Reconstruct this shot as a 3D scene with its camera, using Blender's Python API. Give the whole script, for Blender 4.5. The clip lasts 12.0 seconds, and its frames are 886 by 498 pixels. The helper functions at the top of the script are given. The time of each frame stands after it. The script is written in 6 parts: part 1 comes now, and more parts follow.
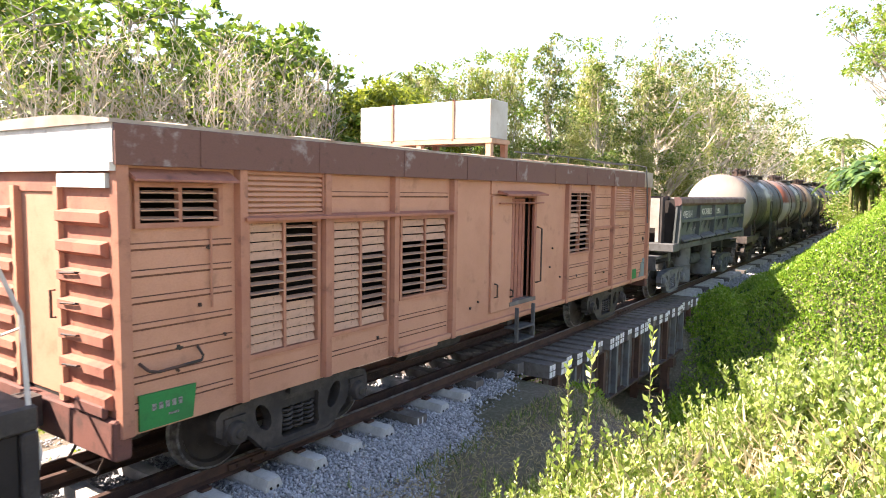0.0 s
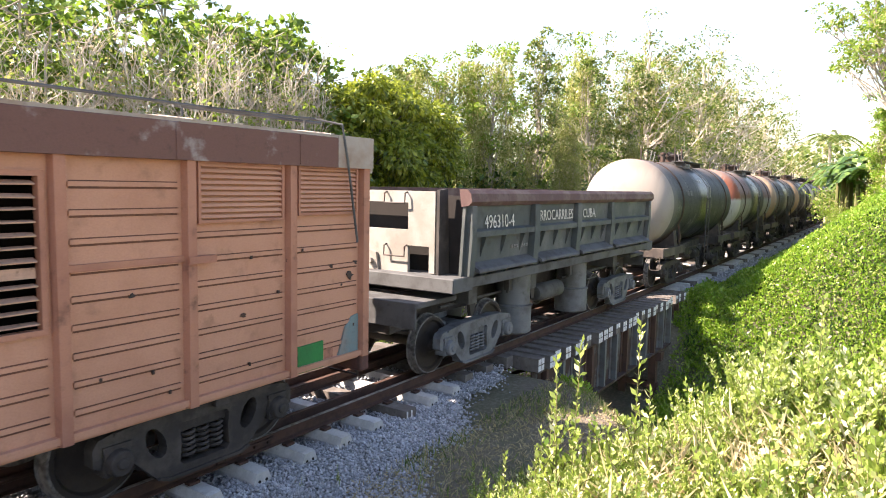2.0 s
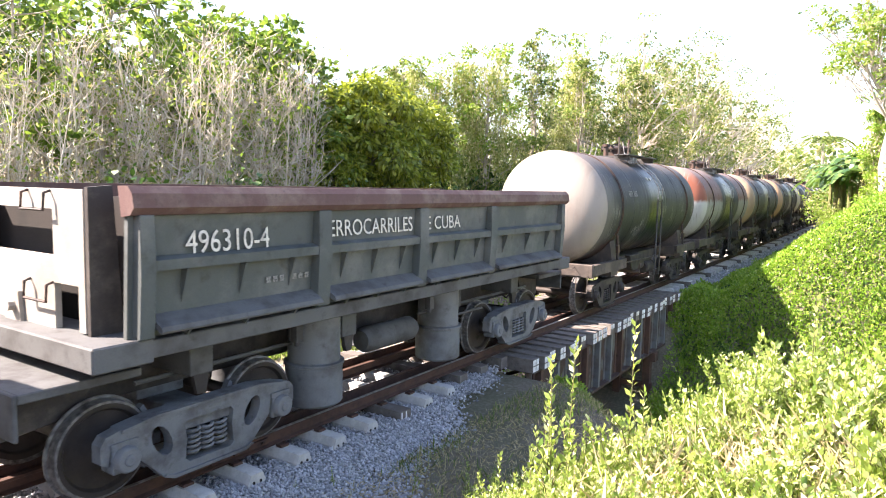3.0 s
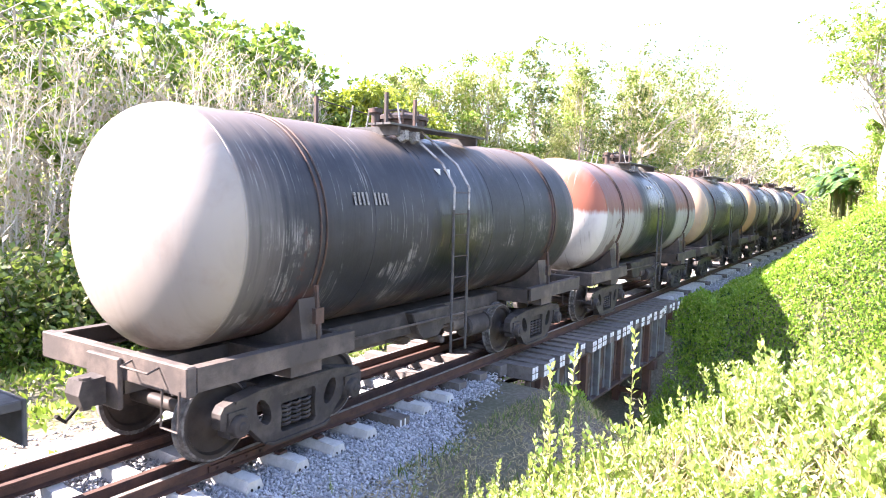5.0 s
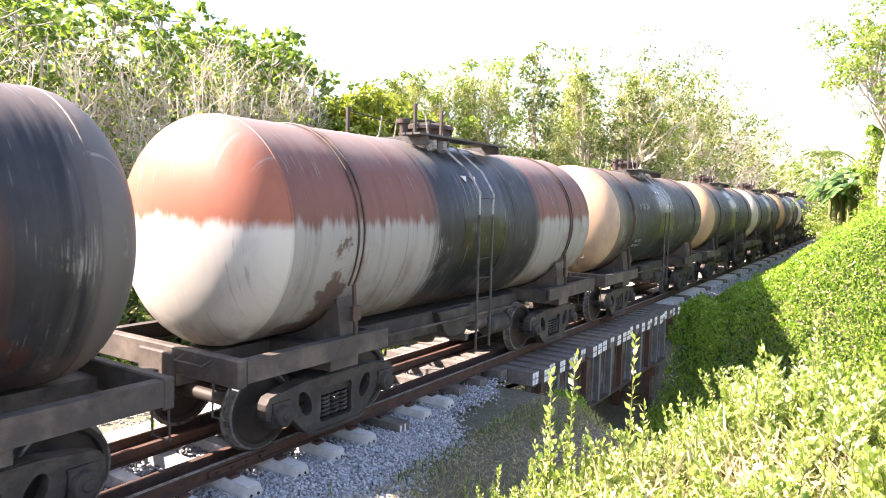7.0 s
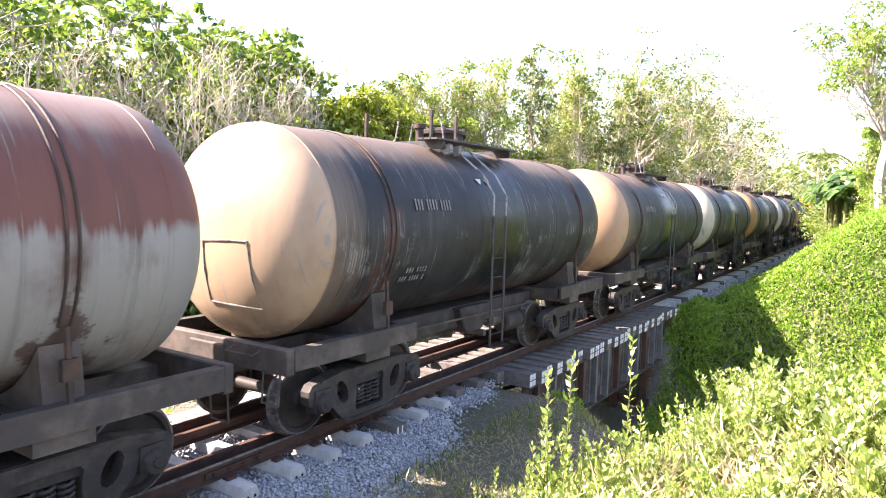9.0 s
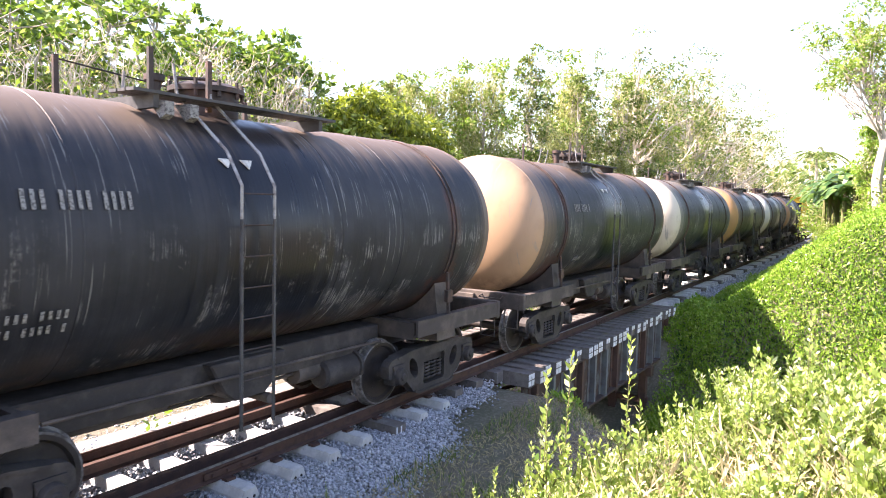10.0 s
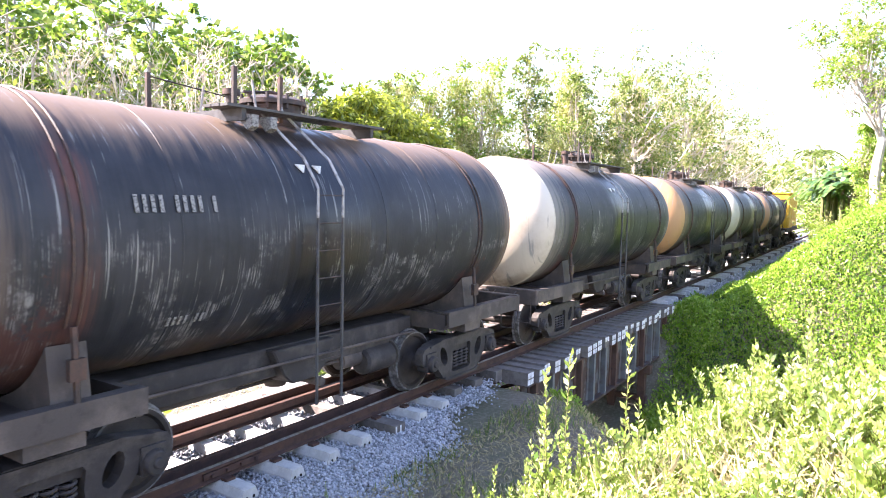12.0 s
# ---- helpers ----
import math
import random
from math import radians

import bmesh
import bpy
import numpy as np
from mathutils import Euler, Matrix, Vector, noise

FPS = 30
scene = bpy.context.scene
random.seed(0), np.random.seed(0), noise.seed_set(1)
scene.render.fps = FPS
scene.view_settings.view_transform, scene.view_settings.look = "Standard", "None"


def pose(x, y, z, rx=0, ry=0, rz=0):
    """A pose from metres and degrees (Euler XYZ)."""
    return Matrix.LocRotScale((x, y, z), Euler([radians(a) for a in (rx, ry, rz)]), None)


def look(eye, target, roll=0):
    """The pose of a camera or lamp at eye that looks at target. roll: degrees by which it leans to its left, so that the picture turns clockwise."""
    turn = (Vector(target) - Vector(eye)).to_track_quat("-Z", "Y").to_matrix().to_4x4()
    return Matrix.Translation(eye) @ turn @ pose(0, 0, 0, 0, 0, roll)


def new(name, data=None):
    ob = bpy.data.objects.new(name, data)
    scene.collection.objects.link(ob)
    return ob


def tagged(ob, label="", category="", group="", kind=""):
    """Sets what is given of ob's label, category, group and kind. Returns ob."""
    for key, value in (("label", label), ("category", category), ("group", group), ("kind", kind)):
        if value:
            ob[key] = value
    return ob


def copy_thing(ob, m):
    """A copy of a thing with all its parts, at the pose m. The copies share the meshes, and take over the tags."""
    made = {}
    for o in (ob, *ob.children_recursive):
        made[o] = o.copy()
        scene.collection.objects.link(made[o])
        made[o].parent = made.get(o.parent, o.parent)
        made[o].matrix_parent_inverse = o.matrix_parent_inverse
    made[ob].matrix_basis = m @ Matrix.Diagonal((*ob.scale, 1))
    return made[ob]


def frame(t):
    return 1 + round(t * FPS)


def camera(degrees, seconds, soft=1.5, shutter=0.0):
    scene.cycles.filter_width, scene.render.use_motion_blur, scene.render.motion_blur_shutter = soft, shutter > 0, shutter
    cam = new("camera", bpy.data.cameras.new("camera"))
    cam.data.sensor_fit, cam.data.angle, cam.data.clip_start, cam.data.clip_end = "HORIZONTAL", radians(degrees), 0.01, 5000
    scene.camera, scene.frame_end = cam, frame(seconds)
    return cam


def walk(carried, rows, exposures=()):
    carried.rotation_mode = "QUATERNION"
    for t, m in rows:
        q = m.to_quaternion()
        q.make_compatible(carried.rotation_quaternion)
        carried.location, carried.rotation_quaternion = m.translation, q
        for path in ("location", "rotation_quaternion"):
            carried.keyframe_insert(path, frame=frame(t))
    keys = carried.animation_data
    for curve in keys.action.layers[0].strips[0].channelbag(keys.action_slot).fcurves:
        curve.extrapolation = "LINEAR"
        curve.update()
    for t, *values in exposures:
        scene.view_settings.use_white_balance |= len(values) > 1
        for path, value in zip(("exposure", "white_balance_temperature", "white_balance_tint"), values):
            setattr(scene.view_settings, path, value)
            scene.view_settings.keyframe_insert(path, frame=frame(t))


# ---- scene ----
EYE = (0.0, -6.66, 2.95)


def aim(yaw, pitch, roll):
    """The camera's pose: yaw from the track's direction to its left, pitch and roll, in degrees."""
    a, b = radians(yaw), radians(pitch)
    way = Vector((math.cos(b) * math.cos(a), math.cos(b) * math.sin(a), math.sin(b)))
    return look(EYE, Vector(EYE) + way, roll)


cam = camera(67.0, 12.0, soft=0.95, shutter=0.08)
walk(cam, [(t, aim(yaw, pitch, roll)) for t, yaw, pitch, roll in (
    (0.0, 34.51, -4.90, 0.86), (0.5, 34.43, -4.96, 0.88), (1.0, 34.37, -5.06, 0.91), (1.5, 33.94, -5.28, 1.01),
    (2.0, 33.62, -5.42, 1.16), (2.5, 33.43, -5.36, 1.20), (3.0, 33.17, -5.34, 1.23), (5.0, 33.15, -4.73, 1.47),
    (5.5, 33.13, -4.67, 1.56), (6.0, 33.16, -4.47, 1.58), (6.5, 33.15, -4.33, 1.55), (7.0, 33.18, -4.30, 1.52),
    (9.0, 32.96, -4.15, 1.58), (9.5, 32.90, -4.15, 1.52), (10.0, 32.83, -4.15, 1.42), (10.5, 32.82, -4.13, 1.38),
    (11.0, 32.79, -4.18, 1.38), (11.5, 32.75, -4.25, 1.35), (12.0, 32.71, -4.22, 1.20))],
    exposures=[(t, e, k, g) for t, e, k, g in (
        (0.0, 2.22, 7100, 22), (0.5, 2.45, 7100, 22), (1.5, 2.22, 7100, 22), (2.0, 2.12, 7050, 22), (2.5, 2.15, 7050, 22), (3.0, 2.55, 6800, 23), (5.0, 3.08, 6350, 28),
        (5.5, 2.8, 6500, 26), (6.0, 2.25, 6900, 23), (6.5, 1.9, 7050, 22), (7.0, 2.65, 7000, 25), (9.0, 2.55, 6700, 26), (9.5, 3.06, 6350, 28), (10.0, 2.45, 6600, 27),
        (10.5, 2.3, 6800, 25), (11.0, 2.45, 6650, 26), (11.5, 3.08, 6400, 28), (12.0, 2.92, 6350, 28))])

# The train's way along the track: seconds, metres
TRAIN = ((0.0, 36.13), (0.5, 33.41), (1.0, 30.77), (1.5, 28.15), (2.0, 25.50), (2.5, 22.79), (3.0, 20.29), (4.0, 15.05), (5.0, 9.84),
         (5.5, 7.25), (6.0, 4.82), (6.5, 2.41), (7.0, 0.0), (8.0, -5.0), (9.0, -10.01), (9.5, -12.50), (10.0, -15.04),
         (10.5, -17.51), (11.0, -19.92), (11.5, -22.38), (12.0, -24.97))

# ---- world and sun ----
TO_SUN = Vector((-0.42, 0.59, 0.66)).normalized()
world = bpy.data.worlds.new("sky")
scene.world = world
world.use_nodes = True
sky = world.node_tree.nodes.new("ShaderNodeTexSky")
sky.sky_type, sky.sun_disc = "NISHITA", False
sky.sun_elevation = math.asin(TO_SUN.z)
sky.sun_rotation = math.atan2(TO_SUN.x, TO_SUN.y)
sky.dust_density, sky.air_density, sky.ozone_density = 0.8, 1.2, 1.0
backing = world.node_tree.nodes["Background"]
backing.inputs["Strength"].default_value = 0.095
world.node_tree.links.new(sky.outputs[0], backing.inputs["Color"])
sun = new("sun", bpy.data.lights.new("sun", "SUN"))
sun.data.energy, sun.data.angle, sun.data.color = 4.9, radians(0.6), (1.0, 0.93, 0.82)
sun.matrix_world = look((-20, 15, 25), Vector((-20, 15, 25)) - TO_SUN)

# ---- materials ----


class Nodes:
    """A short way to write a material's nodes."""

    def __init__(self, name):
        self.mat = bpy.data.materials.new(name)
        self.mat.use_nodes = True
        self.t = self.mat.node_tree
        self.b = self.t.nodes["Principled BSDF"]
        self.co = self.t.nodes.new("ShaderNodeTexCoord").outputs["Object"]

    def put(self, socket, v):
        if hasattr(v, "is_output"):
            self.t.links.new(v, socket)
        elif isinstance(v, (tuple, list)) and len(v) == 3 and len(socket.default_value) == 4:
            socket.default_value = (*v, 1)
        else:
            socket.default_value = v

    def node(self, kind, **sockets):
        n = self.t.nodes.new(kind)
        for k, v in sockets.items():
            self.put(n.inputs[k], v)
        return n

    def vec(self, scale, co=None):
        n = self.node("ShaderNodeMapping", Scale=scale)
        self.t.links.new(co or self.co, n.inputs["Vector"])
        return n.outputs[0]

    def noise(self, scale, detail=4.0, vec=None, rough=0.6):
        n = self.node("ShaderNodeTexNoise", Scale=scale, Detail=detail, Roughness=rough)
        self.t.links.new(vec or self.co, n.inputs["Vector"])
        return n.outputs["Fac"]

    def ramp(self, fac, lo, hi):
        n = self.node("ShaderNodeMapRange", Value=fac)
        n.inputs["From Min"].default_value, n.inputs["From Max"].default_value = lo, hi
        n.interpolation_type = "SMOOTHSTEP"
        return n.outputs[0]

    def math(self, op, a, b=0.0):
        n = self.t.nodes.new("ShaderNodeMath")
        n.operation = op
        self.put(n.inputs[0], a)
        self.put(n.inputs[1], b)
        return n.outputs[0]

    def mix(self, fac, a, b):
        n = self.t.nodes.new("ShaderNodeMix")
        n.data_type = "RGBA"
        self.put(n.inputs[0], fac)
        self.put(n.inputs[6], a)
        self.put(n.inputs[7], b)
        return n.outputs[2]

    def xyz(self):
        return self.node("ShaderNodeSeparateXYZ", Vector=self.co).outputs

    def done(self, color, rough=0.8, metal=0.0, bump=None, depth=0.01, strength=0.5, shine=0.25):
        self.put(self.b.inputs["Base Color"], color)
        self.put(self.b.inputs["Roughness"], rough)
        self.put(self.b.inputs["Metallic"], metal)
        self.put(self.b.inputs["Specular IOR Level"], shine)
        if bump is not None:
            n = self.node("ShaderNodeBump", Height=bump, Strength=strength, Distance=depth)
            self.t.links.new(n.outputs[0], self.b.inputs["Normal"])
        return self.mat


def worn(name, color, other, scale=3.0, rough=0.75, metal=0.0, fine=60.0, lo=0.42, hi=0.68, depth=0.004, grime=(0.03, 0.025, 0.02)):
    """A painted or bare surface with patches of another colour, grime and grain."""
    n = Nodes(name)
    c = n.mix(n.ramp(n.noise(scale, 6), lo, hi), color, other)
    c = n.mix(n.math("MULTIPLY", n.ramp(n.noise(scale * 3.1, 5), 0.55, 0.8), 0.6), c, grime)
    grain = n.noise(fine, 3)
    c = n.mix(n.math("MULTIPLY", n.ramp(grain, 0.3, 0.8), 0.22), c, [v * 0.5 for v in color])
    return n.done(c, n.ramp(n.noise(scale * 2, 3), -0.6 + rough, 0.4 + rough) if rough < 0.6 else rough, metal, grain, depth)


def tank_paint(name, base, upper=None, rust=(0.13, 0.045, 0.025), clean=0.0, seed=0.0):
    """Old tank paint: upper band, rust, vertical runs, black oil spilt down from the dome, and painted-in side shade.
    """
    n = Nodes(name)
    x, y, z = n.xyz()
    shift = n.node("ShaderNodeMapping", Location=(seed * 7.3, seed * 3.1, seed), Vector=n.co).outputs[0]
    wall = n.ramp(n.math("ABSOLUTE", x), 4.36, 4.22)

    def along(a, b):
        m = n.t.nodes.new("ShaderNodeMix")
        n.put(m.inputs[0], wall)
        n.put(m.inputs[2], b)
        n.put(m.inputs[3], a)
        return m.outputs[0]
    runs = along(n.noise(1.0, 5, n.vec((9.0, 0.9, 0.5), shift)), n.noise(1.0, 5, n.vec((0.5, 3.5, 0.6), shift)))
    fine_runs = along(n.noise(1.0, 3, n.vec((38.0, 1.5, 0.7), shift)), n.noise(1.0, 3, n.vec((0.7, 16.0, 1.0), shift)))
    cloud = n.noise(1.3, 6, shift)
    c = base
    if upper:
        edge = n.math("ADD", z, n.math("MULTIPLY", n.math("SUBTRACT", runs, 0.5), 0.5))
        c = n.mix(n.ramp(edge, 2.55, 2.70), base, upper)
    c = n.mix(n.math("MULTIPLY", n.ramp(cloud, 0.5, 0.75), n.math("ADD", 0.25, n.math("MULTIPLY", wall, 0.3))), c, rust)
    c = n.mix(n.math("MULTIPLY", n.ramp(runs, 0.5, 0.7), n.math("ADD", 0.12, n.math("MULTIPLY", wall, 0.45 - clean * 1.5))), c, (0.045, 0.041, 0.038))
    # soot and oil round the middle
    reach = n.math("ADD", n.math("ABSOLUTE", n.math("ADD", x, -0.2)), n.math("MULTIPLY", n.math("SUBTRACT", runs, 0.5), 1.6 - 4.5 * clean))
    oil = n.math("MULTIPLY", wall, n.ramp(reach, 4.45 - 13 * clean, 3.7 - 10.5 * clean))
    # shade of the unlit side, painted from the front shoulder backwards
    flank_shade = n.math("MULTIPLY", n.ramp(x, -4.32, -4.26), 0.72 - 1.2 * clean)
    c = n.mix(flank_shade, c, (0.028, 0.029, 0.034))
    c = n.mix(oil, c, n.mix(n.ramp(n.math("ADD", cloud, n.math("MULTIPLY", runs, 0.6)), 0.6, 1.0), (0.011, 0.012, 0.015), (0.027, 0.028, 0.032)))
    wet = n.math("MULTIPLY", n.ramp(n.math("ADD", n.math("ABSOLUTE", n.math("ADD", x, 0.1)), n.math("MULTIPLY", runs, 2.4)), 2.3, 1.5), wall)
    c = n.mix(wet, c, (0.008, 0.0085, 0.011))
    dust = n.ramp(n.math("ADD", z, n.math("MULTIPLY", n.math("SUBTRACT", runs, 0.5), 0.8)), 3.25, 3.7)
    c = n.mix(n.math("MULTIPLY", n.math("MULTIPLY", dust, 0.55), n.math("SUBTRACT", 1.0, n.math("MULTIPLY", wet, 0.8))), c, n.mix(0.35, (0.13, 0.088, 0.064), base))
    band = n.math("ADD", n.math("ABSOLUTE", n.math("SUBTRACT", n.math("ABSOLUTE", n.math("SUBTRACT", x, 0.11)), 3.28)), n.math("MULTIPLY", fine_runs, 0.3))
    c = n.mix(n.math("MULTIPLY", n.ramp(band, 0.40, 0.16), n.ramp(n.noise(0.9, 4, shift), 0.42, 0.62)), c, (0.085, 0.036, 0.028))
    c = n.mix(n.math("MULTIPLY", n.ramp(fine_runs, 0.60, 0.67), n.math("MULTIPLY", n.ramp(cloud, 0.47, 0.58), 0.75)), c, (0.22, 0.215, 0.20))
    flake = n.math("MULTIPLY", n.ramp(n.noise(1.0, 4, n.vec((55.0, 2.0, 1.6), shift), 0.7), 0.47, 0.60), n.ramp(n.noise(1.5, 5, n.vec((0.8, 0.6, 0.9), shift), 0.7), 0.53, 0.62))
    c = n.mix(n.math("MULTIPLY", n.math("MULTIPLY", flake, n.math("MULTIPLY", wall, n.ramp(z, 2.75, 2.3))), 0.65), c, (0.27, 0.26, 0.245))
    scab = n.math("ADD", n.math("ABSOLUTE", n.math("SUBTRACT", n.math("ABSOLUTE", x), 3.45)), n.math("MULTIPLY", n.math("SUBTRACT", z, 1.2), 0.55))
    scab = n.math("ADD", scab, n.math("MULTIPLY", n.math("SUBTRACT", n.noise(3.0, 6, shift, 0.7), 0.5), 2.2))
    c = n.mix(n.math("MULTIPLY", n.ramp(scab, 0.54, 0.34), n.math("MULTIPLY", wall, 0.8)), c, (0.055, 0.022, 0.018))
    low = n.math("MULTIPLY", n.ramp(z, 1.75, 1.2), n.ramp(n.noise(2.2, 5, shift), 0.35, 0.6))
    c = n.mix(n.math("MULTIPLY", low, 0.7), c, (0.09, 0.055, 0.035))
    rough = n.math("SUBTRACT", n.math("ADD", 0.42, n.math("MULTIPLY", runs, 0.3)), n.math("MULTIPLY", wet, 0.25))
    return n.done(c, rough, 0.0, n.math("ADD", cloud, n.math("MULTIPLY", fine_runs, 0.3)), 0.02, 0.35, 0.3)


def foliage(name, dark, light, dry=None, through_it=0.45, gloss=0.35):
    """Leaves, each of its own shade, that let light through."""
    n = Nodes(name)
    per = n.t.nodes.new("ShaderNodeNewGeometry").outputs["Random Per Island"]
    c = n.mix(per, dark, light)
    if dry:
        c = n.mix(n.ramp(per, 0.80, 0.86), c, dry)
    n.put(n.b.inputs["Base Color"], c)
    n.put(n.b.inputs["Roughness"], gloss)
    tr = n.node("ShaderNodeBsdfTranslucent", Color=n.mix(0.35, c, (light[0] * 1.5, light[1] * 1.6, light[2] * 0.8)))
    m = n.node("ShaderNodeMixShader", Fac=through_it)
    n.t.links.new(n.b.outputs[0], m.inputs[1])
    n.t.links.new(tr.outputs[0], m.inputs[2])
    n.t.links.new(m.outputs[0], n.t.nodes["Material Output"].inputs["Surface"])
    return n.mat


BOX_PAINT = worn("boxcar_paint", (0.50, 0.255, 0.165), (0.44, 0.215, 0.135), 1.2, 0.7, lo=0.4, hi=0.7, grime=(0.22, 0.11, 0.07))
BOX_RIB = worn("boxcar_rib_paint", (0.42, 0.195, 0.125), (0.34, 0.15, 0.10), 2.0, 0.7)
# rust and the ribs' shadow lines in one dark colour
BOX_LINE = worn("rib_shadow_rust", (0.17, 0.075, 0.05), (0.10, 0.05, 0.035), 6.0, 0.8)
END_SILL = worn("dirty_end_sill", (0.16, 0.07, 0.055), (0.09, 0.05, 0.042), 3.0, 0.8)
BOX_RED = worn("boxcar_old_red", (0.36, 0.15, 0.10), (0.26, 0.105, 0.075), 2.5, 0.75)
ROOF_RUST = worn("roof_fascia_rust", (0.155, 0.078, 0.062), (0.30, 0.25, 0.23), 3.4, 0.7, lo=0.58, hi=0.72, grime=(0.07, 0.04, 0.035))
ROOF_TOP = worn("roof_sheet", (0.36, 0.31, 0.26), (0.26, 0.17, 0.12), 1.5, 0.6)
SLAT = worn("bleached_slat", (0.50, 0.30, 0.205), (0.38, 0.235, 0.165), 5.0, 0.8)
# near-black: interior shade put into the colour; also used on plain dark parts
INSIDE = worn("interior_shade_black", (0.03, 0.025, 0.022), (0.02, 0.018, 0.016), 2.0, 0.9)
GREEN_SIGN = worn("green_paint", (0.02, 0.20, 0.055), (0.025, 0.16, 0.05), 4.0, 0.6, grime=(0.02, 0.10, 0.04))
TEAL = worn("teal_patch", (0.16, 0.22, 0.22), (0.22, 0.20, 0.18), 3.0, 0.7)
WHITE_MARK = worn("white_lettering", (0.62, 0.60, 0.54), (0.40, 0.38, 0.34), 12.0, 0.7)
GALV = worn("galvanised_tank", (0.52, 0.50, 0.45), (0.42, 0.38, 0.32), 1.6, 0.5, grime=(0.30, 0.24, 0.18))
STEEL = worn("dusty_steel", (0.105, 0.107, 0.106), (0.062, 0.059, 0.057), 2.2, 0.75)
BOGIE = worn("oily_bogie_steel", (0.045, 0.039, 0.036), (0.085, 0.073, 0.064), 3.5, 0.7)
BOGIE_GREY = worn("dusty_grey_bogie", (0.165, 0.172, 0.175), (0.085, 0.083, 0.082), 3.0, 0.75)
WHEEL = worn("wheel_steel", (0.055, 0.045, 0.039), (0.035, 0.029, 0.026), 3.0, 0.6, 0.3)
TREAD = worn("polished_tread", (0.26, 0.25, 0.24), (0.15, 0.14, 0.13), 8.0, 0.35, 0.9)
FRAME = worn("tank_frame_paint", (0.070, 0.058, 0.051), (0.14, 0.112, 0.092), 2.0, 0.7)
DUMP_GREEN = worn("dump_body_paint", (0.075, 0.086, 0.083), (0.13, 0.135, 0.128), 1.6, 0.65)
DUMP_END = worn("dump_end_sheet", (0.34, 0.32, 0.285), (0.27, 0.24, 0.205), 1.8, 0.7, grime=(0.20, 0.17, 0.14))
DUMP_LIP = worn("rusty_lip", (0.11, 0.062, 0.056), (0.17, 0.12, 0.10), 3.0, 0.7)
RAIL = worn("rusty_rail", (0.085, 0.046, 0.034), (0.055, 0.033, 0.027), 6.0, 0.75)
RAIL_TOP = worn("rail_head_steel", (0.36, 0.33, 0.30), (0.24, 0.19, 0.16), 7.0, 0.35, 0.8)
CONCRETE = worn("sleeper_concrete", (0.54, 0.53, 0.50), (0.43, 0.42, 0.39), 6.0, 0.9, grime=(0.26, 0.24, 0.21))
TIMBER = worn("old_timber", (0.14, 0.12, 0.105), (0.20, 0.18, 0.16), 5.0, 0.9)
WHITEWASH = worn("whitewash", (0.72, 0.72, 0.70), (0.5, 0.5, 0.48), 9.0, 0.9, grime=(0.3, 0.29, 0.27))
GIRDER = worn("girder_steel", (0.16, 0.17, 0.165), (0.10, 0.075, 0.062), 1.6, 0.75, grime=(0.10, 0.05, 0.035))
GIRDER_WEB = worn("girder_web_rust", (0.075, 0.05, 0.04), (0.13, 0.125, 0.115), 2.6, 0.85, lo=0.5, hi=0.62, grime=(0.05, 0.028, 0.02))
GIRDER_RUST = worn("bracing_rust", (0.115, 0.068, 0.05), (0.075, 0.048, 0.038), 2.4, 0.8)
MASONRY = worn("abutment_concrete", (0.27, 0.25, 0.22), (0.19, 0.18, 0.155), 1.4, 0.9)
YELLOW = worn("engine_yellow", (0.62, 0.38, 0.04), (0.5, 0.3, 0.05), 2.0, 0.55)
ENGINE_BLUE = worn("engine_blue", (0.035, 0.06, 0.13), (0.05, 0.055, 0.07), 2.0, 0.55)
PALE_PAINT = worn("pale_engine_paint", (0.6, 0.58, 0.54), (0.5, 0.46, 0.42), 2.0, 0.6)
BARK = worn("tree_bark", (0.20, 0.165, 0.13), (0.12, 0.10, 0.08), 4.0, 0.95)
PALE_BARK = worn("pale_bark", (0.42, 0.37, 0.31), (0.30, 0.26, 0.21), 3.0, 0.95)
DRY_TWIG = worn("dry_twig", (0.60, 0.54, 0.45), (0.45, 0.38, 0.30), 1.5, 0.95)
STEM = worn("green_stem", (0.13, 0.14, 0.05), (0.16, 0.12, 0.06), 4.0, 0.8)
LEAF_BRIGHT = foliage("bright_leaf", (0.08, 0.16, 0.02), (0.28, 0.38, 0.06), (0.42, 0.38, 0.16))
LEAF_DEEP = foliage("deep_green_leaf", (0.02, 0.055, 0.012), (0.07, 0.14, 0.025), None, 0.25)
LEAF_MID = foliage("mid_green_leaf", (0.04, 0.085, 0.016), (0.22, 0.29, 0.07), (0.42, 0.37, 0.19), 0.4)
LEAF_VINE = foliage("vine_leaf", (0.16, 0.20, 0.045), (0.42, 0.43, 0.16), (0.60, 0.52, 0.32))
LEAF_PALE = foliage("shrub_leaf", (0.07, 0.14, 0.018), (0.47, 0.55, 0.15), (0.70, 0.69, 0.42), 0.38)
LEAF_GROUND = foliage("creeper_leaf", (0.09, 0.21, 0.016), (0.30, 0.44, 0.05), (0.40, 0.46, 0.12), 0.4)
LEAF_BANANA = foliage("banana_leaf", (0.03, 0.08, 0.016), (0.13, 0.21, 0.05), None, 0.35, 0.3)
STRAW = foliage("dry_grass", (0.34, 0.27, 0.14), (0.50, 0.42, 0.25), None, 0.3, 0.8)


